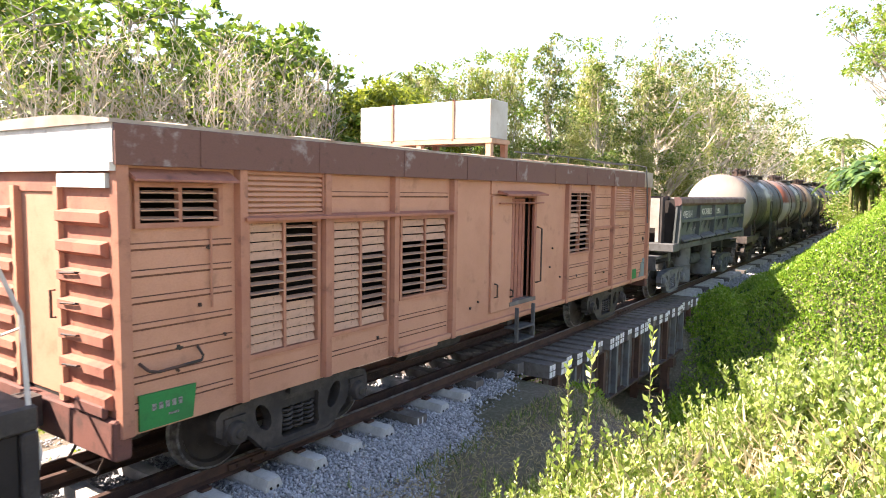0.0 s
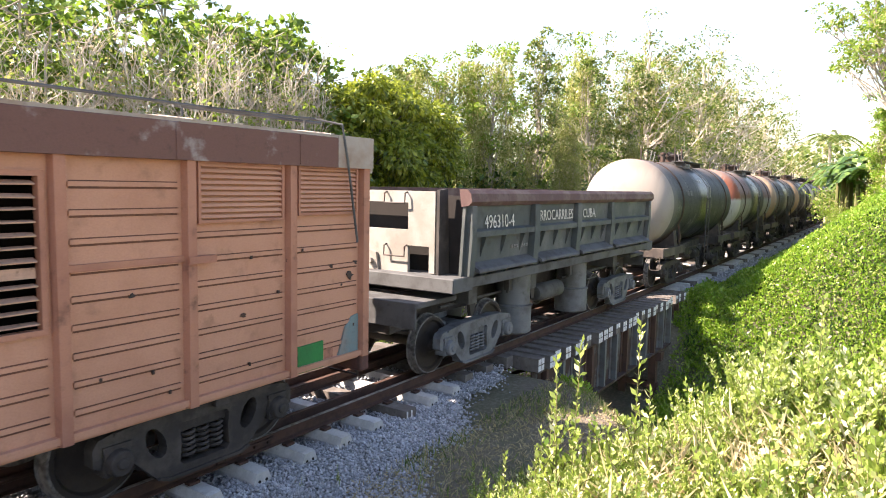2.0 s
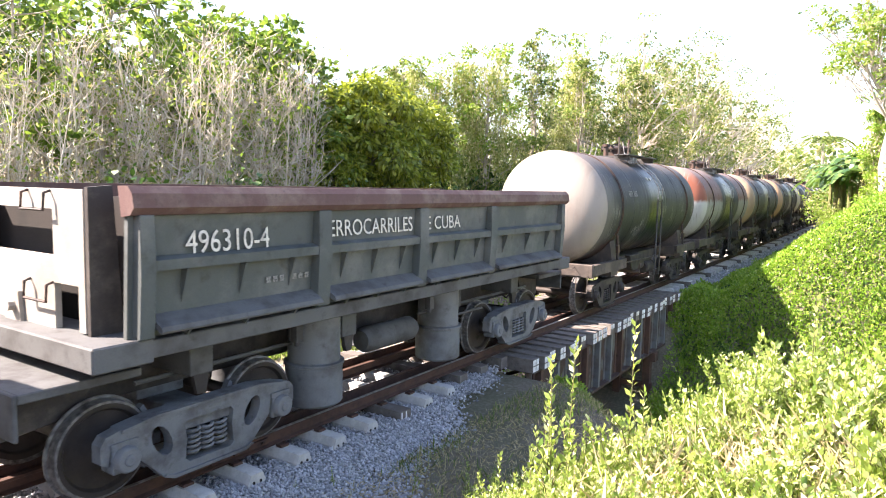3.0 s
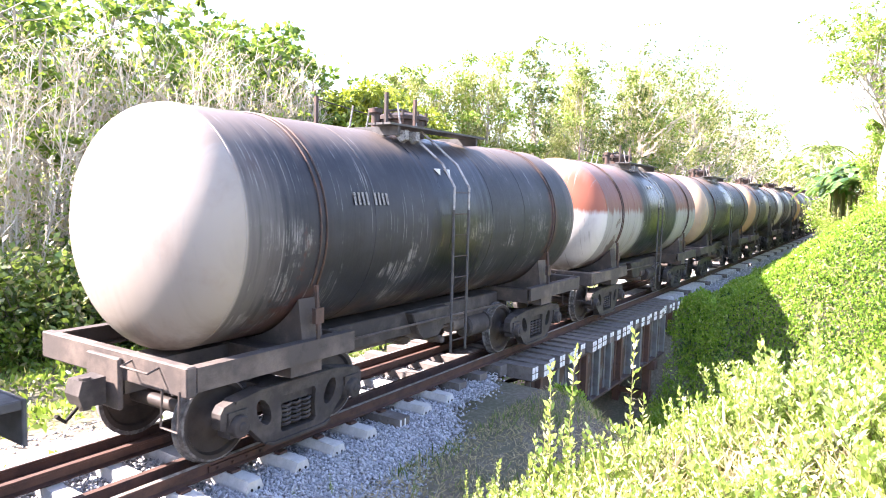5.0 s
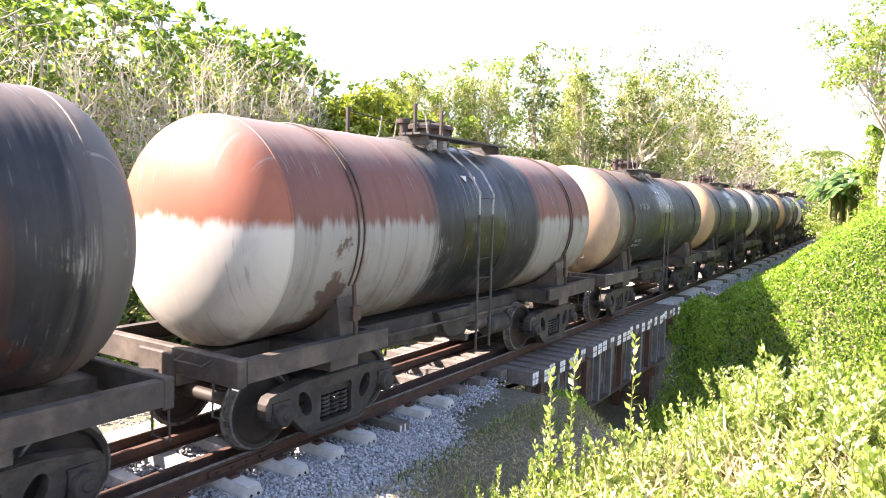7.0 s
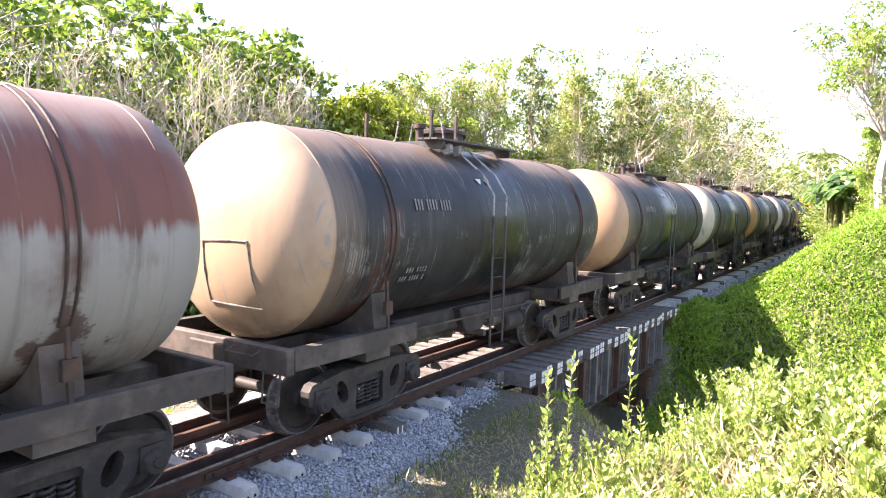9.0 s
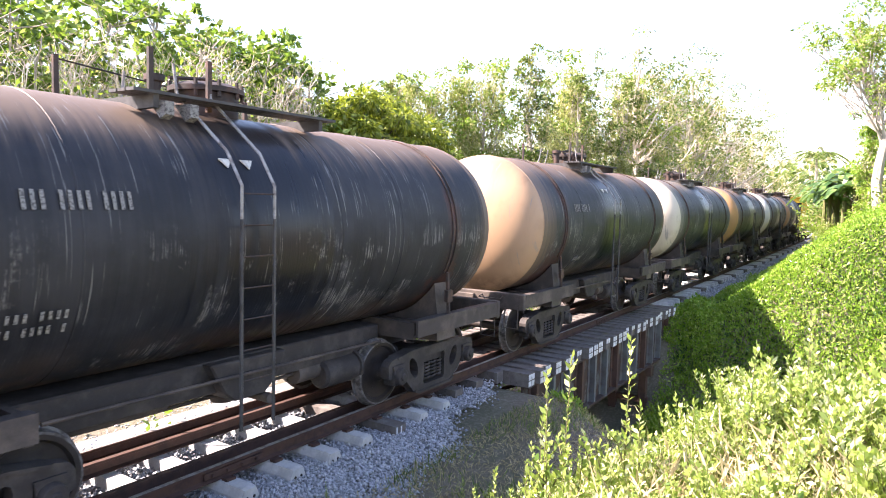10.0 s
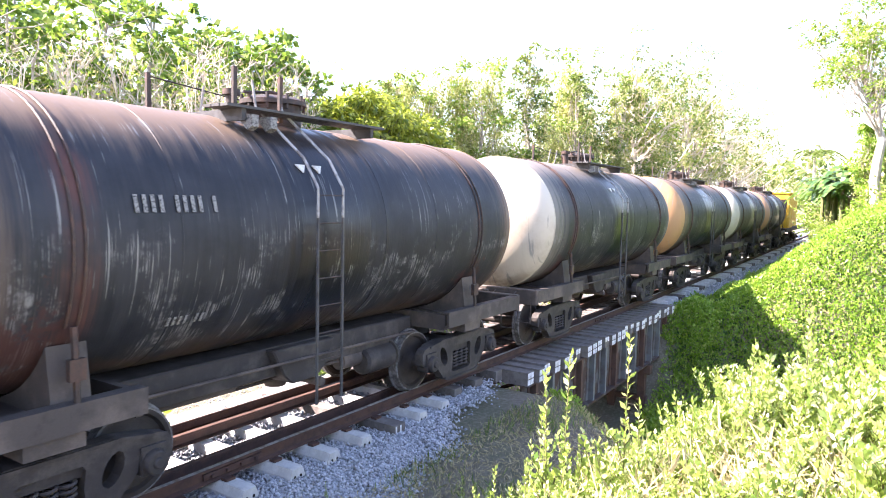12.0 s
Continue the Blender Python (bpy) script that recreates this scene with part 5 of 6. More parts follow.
def front_car():
    """The end of the vehicle ahead: platform, handrails, blue hood."""
    car = thing("front_engine", "blue engine end with white handrails and dark platform", "locomotive")
    part("hood", box(-9.0, -1.2, -1.0, 1.0, 1.3, 3.6), ENGINE_BLUE, car, bevel=0.06)
    part("platform", bx(box(-9.0, 0.0, -1.35, 1.35, 1.1, 1.3), -0.12, 0.0, -1.35, 1.35, 0.55, 1.1), BOGIE, car, bevel=0.02)
    for y in (-1.3, -0.35, 0.35, 1.3):
        pts = [(-0.06, y, 0.5), (0.02, y, 0.9), (-0.05, y, 1.3), (-0.08, y, 2.0), (-0.22, y, 2.35), (-0.6, y, 2.45), (-1.2, y, 2.45)]
        part("handrail", tube(bmesh.new(), pts, 0.02, 8), PALE_PAINT, car)
    part("chain", tube(bmesh.new(), [(-0.06, -1.3, 1.9), (-0.06, -0.8, 1.75), (-0.06, -0.35, 1.9)], 0.012, 5), PALE_PAINT, car)
    coupler(car, 0.0, 1, BOGIE)
    running_gear(car, (-7.4, -1.9), GEAR_DARK)
    part("step_block", box(-0.55, -0.12, -1.3, -0.8, 0.35, 1.1), INSIDE, car, bevel=0.02)
    CARS.append((car, -33.78))


def rear_engine():
    car = thing("rear_engine", "yellow diesel engine at the far end of the train", "locomotive")
    bm = box(0.9, 3.6, -1.3, 1.3, 1.35, 3.9)
    bx(bm, 0.8, 3.7, -1.4, 1.4, 3.9, 4.0)
    cab = part("cab", bm, YELLOW, car, bevel=0.05)
    for y0, y1 in ((-1.1, -0.25), (0.25, 1.1)):
        part("window", box(0.885, 0.90, y0, y1, 2.8, 3.5), INSIDE, cab, "dark window pane")
    part("hood", bx(box(3.6, 10.5, -0.95, 0.95, 1.35, 3.5), -0.6, 0.9, -0.95, 0.95, 1.35, 2.7), YELLOW, car, bevel=0.06)
    part("platform", box(-0.9, 10.9, -1.35, 1.35, 1.1, 1.35), BOGIE, car, bevel=0.02)
    for y in (-1.3, 1.3):
        part("handrail", tube(bmesh.new(), [(-0.85, y, 1.3), (-0.85, y, 2.2), (0.8, y, 2.2)], 0.022, 8), YELLOW, car)
    coupler(car, -0.9, -1, BOGIE)
    running_gear(car, (1.6, 8.4), GEAR_DARK)
    CARS.append((car, FIRST_TANK + 7 * PITCH + 6.45))


front_car()
rear_engine()

# ---- trees and growth ----


def lobed_tree(name, label, h, spread, r, seed, mat, bark, lobes=34, lobe=0.6, leaf=0.2, per=130, low=0.4, lean=(0, 0), top=0.55, strands=0, drop=2.5, bare=0):
    """Forking limbs that end in separate leafy lobes, with gaps between; creepers in strands below them; bare limbs."""
    rng = np.random.default_rng(seed)
    t = thing(name, label, "tree")
    bm = bmesh.new()
    bend = rng.normal(size=(6, 2)) * 0.022 * h

    def stem(k):
        j = min(4, int(k * 5))
        f = k * 5 - j
        b = bend[j] * (1 - f) + bend[j + 1] * f
        return Vector((lean[0] * k ** 1.6 * h + b[0] * min(1, k * 3), lean[1] * k ** 1.6 * h + b[1] * min(1, k * 3), h * 0.88 * k - 0.3 * (k == 0)))
    tube(bm, [stem(k / 10) for k in range(11)], r, 9, r * 0.22)
    pts, ways, strand = [], [], []
    for i in range(lobes + bare):
        k = low + (1 - low) * ((i % lobes) + rng.random()) / lobes
        start = stem(max(0.1, k - rng.uniform(0.12, 0.25)))
        a = i * 2.4 + rng.normal() * 0.5
        wide = 1 - top * max(0.0, (k - 0.45) / 0.55)
        reach = spread * wide * rng.uniform(0.25, 1.0)
        end = stem(k) + Vector((math.cos(a) * reach, math.sin(a) * reach, h * rng.uniform(0.0, 0.12) + (0.8 if i >= lobes else 0)))
        mid = start.lerp(end, 0.5) + Vector((rng.normal() * 0.12, rng.normal() * 0.12, 0.03 * h * rng.normal()))
        tube(bm, [start, mid, end], r * 0.34 * (1.3 - k), 6, r * 0.07)
        for _ in range(4 if i < lobes else 9):
            q = mid.lerp(end, rng.random())
            e = q + Vector(rng.normal(size=3)) * lobe * 0.9 + Vector((0, 0, 0.2))
            tube(bm, [q, q.lerp(e, 0.5) + Vector((0, 0, 0.05)), e], r * 0.07, 4, r * 0.025)
        if i >= lobes:
            continue
        for _ in range(2):
            c = np.array(end) + rng.normal(size=3) * lobe * 0.6
            m = int(per * rng.uniform(0.3, 0.75))
            n = rng.normal(size=(m, 3))
            n /= np.linalg.norm(n, axis=1)[:, None]
            n[:, 2] = np.where(rng.random(m) < 0.6, np.abs(n[:, 2]), n[:, 2])
            size = lobe * rng.uniform(0.45, 1.15)
            pts.append(c + n * size * (0.5 + 0.55 * rng.random((m, 1))) * (1, 1, 0.6))
            ways.append(n + np.array([0, 0, -0.35]))
        for _ in range(rng.integers(0, 2 * strands + 1)):
            g, d = rng.random() * 6.28, lobe * rng.uniform(0.2, 1.0)
            length = min(drop * rng.uniform(0.3, 1.1), end.z)
            m = int(length * 26)
            f = np.sort(rng.random(m))
            sway = rng.normal(size=2) * 0.12
            strand.append(np.stack([end.x + math.cos(g) * d + sway[0] * f + rng.normal(size=m) * 0.07, end.y + math.sin(g) * d + sway[1] * f + rng.normal(size=m) * 0.07, end.z - f * length], -1))
    part("trunk", bm, bark, t)
    o = new("crown", leaves("crown", np.concatenate(pts), leaf, mat, rng, 0.3, 0.5, np.concatenate(ways), 0.6))
    o.parent = t
    if strand:
        o = new("hanging_creeper", leaves("hanging_creeper", np.concatenate(strand), leaf * 0.8, LEAF_VINE, rng, 1.6, 0.4))
        o.parent = t
        tagged(o, "hanging dry and green creepers")
    return t


def round_tree(seed, h, r):
    """A dense round crown made of many leafy lobes over forking limbs."""
    rng = np.random.default_rng(seed)
    t = thing("mango_tree", "round dense dark green tree with glossy leaves", "tree", "dense round trees")
    bm = bmesh.new()
    c = Vector((0, 0, h - r * 1.05))
    tube(bm, [(0, 0, -0.3), (0.1, 0.05, h * 0.2), tuple(c * 0.75)], 0.26, 10, 0.16)
    pts, ways = [], []
    for i in range(58):
        u = 1 - 1.75 * (i + 0.5) / 58
        a = i * 2.4 + rng.normal() * 0.2
        s = math.sqrt(max(0.0, 1 - u * u))
        d = np.array([s * math.cos(a), s * math.sin(a), u * 1.05])
        lobe = np.array(c) + d * r * rng.uniform(0.62, 0.92)
        tube(bm, [tuple(c * 0.75), tuple((Vector(lobe) + c * 0.75) * 0.5 + Vector((0, 0, 0.2))), tuple(lobe)], 0.06, 5, 0.015)
        m = int(rng.uniform(220, 420))
        n = rng.normal(size=(m, 3))
        n /= np.linalg.norm(n, axis=1)[:, None]
        k = rng.uniform(0.16, 0.30) * r
        pts.append(lobe + n * k * (0.55 + 0.5 * rng.random((m, 1))) * (1, 1, 0.75))
        ways.append(n + np.array([0, 0, -0.5]))
    part("trunk", bm, BARK, t)
    o = new("crown", leaves("crown", np.concatenate(pts), 0.24, LEAF_MANGO, rng, 0.4, 0.42, np.concatenate(ways), 0.5))
    o.parent = t
    return t


def dry_tree(seed, h):
    """A stand of bare pale stems with fine upright twigs and a few leaves."""
    rng = np.random.default_rng(seed)
    t = thing("dry_shrub", "tall leafless shrub of pale grey and straw twigs", "shrub", "dry shrubs at the wood's edge")
    bm = bmesh.new()
    ends = []
    for i in range(13):
        a, k = rng.random() * 6.28, rng.random() ** 0.5
        base = Vector((math.cos(a) * 0.7 * k, math.sin(a) * 0.7 * k, -0.3))
        top = base + Vector((math.cos(a) * 1.3 * k + rng.normal() * 0.3, math.sin(a) * 1.3 * k + rng.normal() * 0.3, h * rng.uniform(0.65, 1.0)))
        mid = base.lerp(top, 0.5) + Vector(rng.normal(size=3)) * 0.15
        tube(bm, [base, mid, top], 0.024, 5, 0.010)
        for _ in range(17):
            q = (base.lerp(mid, rng.uniform(0.5, 1)) if rng.random() < 0.3 else mid.lerp(top, rng.random()))
            e = q + Vector((rng.normal() * 0.4, rng.normal() * 0.4, rng.uniform(0.3, 1.1)))
            tube(bm, [q, q.lerp(e, 0.5) + Vector(rng.normal(size=3)) * 0.05, e], 0.013, 4, 0.007, cap=False)
            for _ in range(3):
                w = q.lerp(e, rng.uniform(0.3, 1))
                g = w + Vector((rng.normal() * 0.22, rng.normal() * 0.22, rng.uniform(0.05, 0.5)))
                tube(bm, [w, g], 0.009, 3, 0.006, cap=False)
                ends.append(tuple(g))
    part("branchwork", bm, DRY_TWIG, t)
    ends = np.array(ends)
    p = ends[rng.integers(0, len(ends), 900)] + rng.normal(size=(900, 3)) * 0.10
    o = new("dead_foliage", leaves("dead_foliage", p, 0.10, STRAW, rng, 0.6, 0.35))
    o.parent = t
    p = ends[rng.integers(0, len(ends), 1000)] + rng.normal(size=(1000, 3)) * 0.25
    o = new("crown", leaves("crown", p, 0.14, LEAF_BRIGHT, rng, 0.3, 0.5))
    o.parent = t
    return t


LEAF_TOP = foliage("broad_leaf", (0.055, 0.12, 0.018), (0.19, 0.28, 0.045), (0.30, 0.34, 0.10))


def broadleaf(seed, h):
    """A slender tree whose umbrella leaves stand in whorls at the top."""
    rng = np.random.default_rng(seed)
    t = thing("broadleaf_tree", "slender tree with whorls of large bright leaves on top", "tree", "slender broadleaf trees")
    bm = bmesh.new()
    pts = []
    for i in range(4):
        a = rng.random() * 6.28
        base = Vector((rng.normal() * 0.3, rng.normal() * 0.3, -0.3))
        top = base + Vector((math.cos(a) * 0.9, math.sin(a) * 0.9, h * rng.uniform(0.78, 1.0)))
        mid = base.lerp(top, 0.55) + Vector((rng.normal() * 0.3, rng.normal() * 0.3, 0))
        tube(bm, [base, mid, top], 0.085, 7, 0.03)
        for k in range(12):
            q = mid.lerp(top, rng.uniform(0.0, 1.0))
            e = q + Vector((rng.normal() * 0.7, rng.normal() * 0.7, rng.uniform(0.15, 0.8)))
            tube(bm, [q, q.lerp(e, 0.5) + Vector((0, 0, -0.06)), e], 0.025, 4, 0.012)
            for j in range(3):
                c = e + Vector(rng.normal(size=3)) * 0.18
                for b in range(11):
                    g = b * 0.57 + rng.random()
                    pts.append((tuple(c), (math.cos(g), math.sin(g), 0.15)))
    part("trunk", bm, PALE_BARK, t)
    at = np.array([p[0] for p in pts])
    way = np.array([p[1] for p in pts])
    o = new("crown", leaves("crown", at, 0.25, LEAF_TOP, rng, 0.3, 0.55, way * 1.1, 0.6))
    o.parent = t
    return t


def palm(seed, h):
    rng = np.random.default_rng(seed)
    t = thing("palm_tree", "palm with a tuft of arching feathered fronds", "palm")
    part("trunk", tube(bmesh.new(), [(0, 0, -0.3), (0.15, 0.05, h * 0.5), (0.1, 0.1, h)], 0.17, 8, 0.10), PALE_BARK, t)
    for i in range(16):
        a, up = i * 2.4, rng.uniform(0.1, 1.0)
        pts, ways = [], []
        for k in range(46):
            s = (k // 2 + 1) / 23
            c = Vector((math.cos(a) * 2.3 * s, math.sin(a) * 2.3 * s, h + up * 1.6 * s - (1.5 + 0.8 * (1 - up)) * s * s))
            side = (1 if k % 2 else -1)
            pts.append(tuple(c))
            ways.append((-math.sin(a) * side + 0.5 * math.cos(a), math.cos(a) * side + 0.5 * math.sin(a), -0.4))
        o = new("frond", leaves("frond", np.array(pts), 0.62, LEAF_MID, rng, 0.1, 0.13, np.array(ways), 0.1))
        o.parent = t
    return t


def banana(seed):
    """A clump of banana plants: false stems and long arching leaves with torn edges."""
    rng = np.random.default_rng(seed)
    t = thing("banana_plant", "banana clump with long arching torn leaves", "banana plant", "banana plants on the slope")
    bm = bmesh.new()
    for s in range(4):
        bx0, by0, hh = rng.normal() * 0.6, rng.normal() * 0.6, rng.uniform(1.5, 2.4)
        tube(bm, [(bx0, by0, -0.2), (bx0, by0, hh)], 0.11, 8, 0.07)
        for i in range(7):
            a = i * 2.4 + rng.random()
            ln, up = rng.uniform(1.5, 2.2), rng.uniform(0.5, 1.5)
            verts, faces = [], []
            d, sd = np.array([math.cos(a), math.sin(a), 0]), np.array([-math.sin(a), math.cos(a), 0])
            for k in range(10):
                if rng.random() < 0.08:
                    continue
                q = []
                for s2, w in ((k / 10, 1), ((k + 0.9) / 10, 1)):
                    c = np.array([bx0, by0, hh]) + d * ln * s2 * (1 - 0.2 * s2) + np.array([0, 0, up * s2 - (up + 0.55) * s2 * s2])
                    wd = 0.27 * math.sin(math.pi * min(1, 0.12 + 0.86 * s2)) ** 0.6
                    q.append((c, wd))
                for side in (-1, 1):
                    b0 = len(verts)
                    dr = rng.uniform(0.05, 0.3)
                    for (c, wd), far in ((q[0], 0), (q[1], 0), (q[1], 1), (q[0], 1)):
                        verts.append(c + (sd * side * wd - np.array([0, 0, wd * dr])) * far + np.array([0, 0, 0.0]))
                    faces.append((b0, b0 + 1, b0 + 2, b0 + 3))
            share("leaf", mesh_of("leaf", np.array(verts), np.array(faces), LEAF_BANANA), t)
    part("false_stem", bm, STEM, t)
    return t


def bush(seed, h, mat, leaf, count):
    """A rounded thicket with an uneven outline."""
    rng = np.random.default_rng(seed)
    t = thing("bush", "dense green thicket at the foot of the trees", "bush", "bushes along the far side")
    bm = bmesh.new()
    tips = []
    for i in range(22):
        a, k = rng.random() * 6.28, rng.random() ** 0.6
        e = Vector((math.cos(a) * 1.4 * k, math.sin(a) * 1.4 * k, h * rng.uniform(0.35, 1.0) * (1.1 - 0.45 * k)))
        tube(bm, [(e.x * 0.2, e.y * 0.2, -0.3), (e.x * 0.6, e.y * 0.6, e.z * 0.6), tuple(e)], 0.025, 4, 0.006)
        tips += [tuple(e), (e.x * 0.85, e.y * 0.85, e.z * 0.7), (e.x * 0.9, e.y * 0.9, e.z * 0.4)]
    part("branchwork", bm, BARK, t)
    tips = np.array(tips)
    p = tips[rng.integers(0, len(tips), count)] + np.clip(rng.normal(size=(count, 3)), -2, 2) * (0.30, 0.30, 0.24)
    o = new("crown", leaves("crown", p, leaf, mat, rng, 0.3, 0.5))
    o.parent = t
    return t


def near_shrub(seed, h, twigs=18, leaf=0.062, lean=0.3):
    """Upright forking twigs set with small pale oval leaves."""
    rng = np.random.default_rng(seed)
    t = thing("shrub", "pale yellow-green shrub of upright leafy twigs", "shrub", "shrubs on the near bank")
    bm = bmesh.new()
    at, way = [], []

    def twig(base, top, r, first):
        mid = base.lerp(top, 0.5) + Vector(rng.normal(size=3)) * 0.03
        tube(bm, [base, mid, top], r, 4, 0.002, cap=False)
        n = max(5, int((top - base).length * 58))
        for j in range(n):
            k = first + (1 - first) * (j + rng.random()) / n
            g = j * 2.4 + rng.random()
            at.append(tuple(base.lerp(mid, k * 2) if k < 0.5 else mid.lerp(top, k * 2 - 1)))
            way.append((math.cos(g), math.sin(g), rng.uniform(0.7, 1.7)))
        return mid
    for i in range(twigs):
        a, k = rng.random() * 6.28, rng.random()
        base = Vector((math.cos(a) * 0.2 * k, math.sin(a) * 0.2 * k, -0.1))
        hh = h * rng.uniform(0.5, 1.0)
        top = base + Vector((math.cos(a) * lean * k + rng.normal() * 0.06, math.sin(a) * lean * k + rng.normal() * 0.06, hh))
        mid = twig(base, top, 0.006, 0.25)
        for _ in range(3):
            q = mid.lerp(top, rng.uniform(-0.3, 0.7))
            g = rng.random() * 6.28
            twig(q, q + Vector((math.cos(g) * 0.12, math.sin(g) * 0.12, 0.2)) * rng.uniform(0.5, 1.1), 0.004, 0.15)
    part("branchwork", bm, STEM, t)
    o = new("foliage", leaves("foliage", np.array(at), leaf, LEAF_PALE, rng, 0.0, 0.46, np.array(way), 0.3))
    o.parent = t
    return t


def scatter(first, spots):
    """The thing itself at the first spot, copies at the others: (x, y, turn, size)."""
    for i, (x, y, turn, s) in enumerate(spots):
        m = pose(x, y, float(height(x, y)), 0, 0, turn)
        o = first if i == 0 else copy_thing(first, m)
        o.matrix_basis = m
        o.scale = (s, s, s)


LEAF_MANGO = foliage("mango_leaf", (0.03, 0.075, 0.010), (0.36, 0.40, 0.05), None, 0.36)


def woods():
    rng = random.Random(11)

    def spot(x, y, s):
        return (x + rng.uniform(-0.4, 0.4), y + rng.uniform(-0.4, 0.4), rng.uniform(0, 360), s * rng.uniform(0.92, 1.08))
    a, b = broadleaf(21, 9.0), broadleaf(22, 8.4)
    scatter(a, [spot(8.6, 12.2, 1.0), spot(11.2, 13.0, 1.06), spot(14.2, 12.0, 1.06), spot(17.8, 11.6, 1.12), spot(5.2, 13.5, 1.0), spot(-3.0, 15.0, 1.1), spot(18.4, 13.6, 1.05), spot(14.8, 16.0, 1.25), spot(16.0, 11.2, 1.1)])
    scatter(b, [spot(10.0, 14.8, 1.12), spot(12.8, 12.8, 1.10), spot(16.2, 13.6, 1.15), spot(6.8, 15.5, 1.05), spot(1.5, 14.0, 1.0), spot(19.0, 11.8, 1.12), spot(12.0, 18.0, 1.3), spot(18.6, 15.0, 1.2), spot(9.4, 12.2, 1.05)])
    d, e = dry_tree(31, 7.4), dry_tree(32, 6.8)
    scatter(d, [spot(7.2, 9.6, 0.9), spot(9.0, 10.4, 1.0), spot(11.2, 10.2, 1.0), spot(13.0, 9.8, 1.0), spot(15.3, 9.6, 1.05), spot(5.0, 11.0, 0.9), spot(3.0, 10.0, 0.9), spot(16.6, 11.2, 1.1), spot(14.4, 11.0, 1.1)])
    scatter(e, [spot(8.0, 11.0, 1.0), spot(10.2, 9.4, 1.0), spot(12.0, 11.2, 1.1), spot(14.2, 10.4, 1.1), spot(15.6, 10.6, 1.1), spot(6.0, 9.4, 0.9), spot(0.5, 11.0, 0.9), spot(10.0, 11.6, 1.1)])
    mango = round_tree(41, 7.8, 2.75)
    scatter(mango, [(21.6, 11.7, 0, 1.06), (24.4, 12.2, 130, 1.04), (20.2, 12.4, 60, 0.86)])
    v1 = lobed_tree("vine_tree", "slim tree hung all over with creepers", 10.6, 2.5, 0.17, 42, LEAF_BRIGHT, PALE_BARK, 40, 0.62, 0.20, 110, 0.35, (0, 0), 0.35, 7, 3.4)
    v2 = lobed_tree("vine_tree", "slim forked tree with separate leafy tufts", 11.6, 2.1, 0.16, 43, LEAF_MID, PALE_BARK, 40, 0.52, 0.20, 110, 0.3, (0, 0), 0.75, 2, 1.8)
    v3 = lobed_tree("draped_tree", "dead tree draped to the ground with straw-coloured creepers", 7.6, 1.0, 0.14, 44, LEAF_VINE, PALE_BARK, 36, 0.42, 0.13, 90, 0.3, (0, 0), 0.8, 12, 5.0)
    scatter(v1, [(33.2, 12.4, 0, 1.08), (43.5, 11.6, 210, 1.2), (30.2, 14.2, 300, 0.98), (53.0, 9.5, 40, 1.3), (63.0, 8.5, 160, 1.3)])
    scatter(v2, [(36.8, 10.9, 0, 1.12), (41.6, 9.9, 70, 1.08), (46.5, 8.8, 140, 1.1), (58.0, 11.5, 250, 1.2), (75.0, 9.0, 30, 1.3), (28.5, 15.0, 30, 0.85)])
    scatter(v3, [(35.2, 8.6, 0, 1.0), (36.4, 8.9, 150, 0.82), (44.0, 7.6, 60, 0.95), (51.0, 6.8, 200, 1.0)])
    big = lobed_tree("spreading_tree", "tall half-bare spreading tree with pale limbs and thin leaves", 13.8, 5.6, 0.34, 45, LEAF_MID, DRY_TWIG, 66, 0.72, 0.22, 70, 0.3, (0.0, 0.03), 0.45, 2, 2.4, 10)
    scatter(big, [(50.0, 8.4, 0, 1.12), (60.0, 7.4, 120, 1.18), (78.0, 8.0, 220, 1.2), (94.0, 7.0, 30, 1.1)])
    right = lobed_tree("tall_tree", "tall pale-trunked tree with a light open green crown", 10.2, 3.0, 0.27, 46, LEAF_BRIGHT, PALE_BARK, 40, 0.66, 0.19, 150, 0.58, (0.0, 0.14), 0.35, 0, 0, 5)
    scatter(right, [(31.0, -6.75, 0, 0.83), (38.0, -14.0, 120, 0.9), (52.0, -15.0, 200, 0.9)])
    clad = lobed_tree("creeper_clad_tree", "slim tree wrapped in bright green creepers", 4.6, 0.45, 0.12, 47, LEAF_GROUND, PALE_BARK, 26, 0.36, 0.13, 150, 0.05, (0, 0), 0.5, 4, 1.5)
    scatter(clad, [(33.0, -6.3, 0, 1.0), (33.9, -6.9, 140, 0.85)])
    p1, p2 = palm(51, 9.5), palm(52, 8.5)
    scatter(p1, [(33.8, 18.6, 0, 1.05), (28.2, 17.0, 80, 0.88)])
    scatter(p2, [(52.0, -3.1, 0, 0.78), (86.0, -6.5, 120, 1.0)])
    bn = banana(61)
    scatter(bn, [(36.5, -5.1, 0, 1.05), (38.5, -5.4, 80, 1.05), (36.2, -5.9, 160, 1.15), (41.0, -5.0, 240, 1.1), (34.8, -5.8, 300, 0.95)])
    # thickets at the foot of the trees and on the hill's crest
    b1, b2, b3 = bush(71, 2.6, LEAF_MID, 0.17, 2600), bush(72, 2.2, LEAF_BRIGHT, 0.15, 2600), bush(73, 3.0, LEAF_DEEP, 0.19, 2600)
    spots = [[], [], []]
    for i in range(66):
        x = -6 + i * 1.15
        for k in range(2):
            yy = 8.2 + 2.6 * k + rng.uniform(-0.8, 0.8) - max(0, x - 28) * 0.075
            spots[rng.randrange(3)].append((x + rng.uniform(-0.5, 0.5), yy, rng.uniform(0, 360), rng.uniform(0.75, 1.25)))
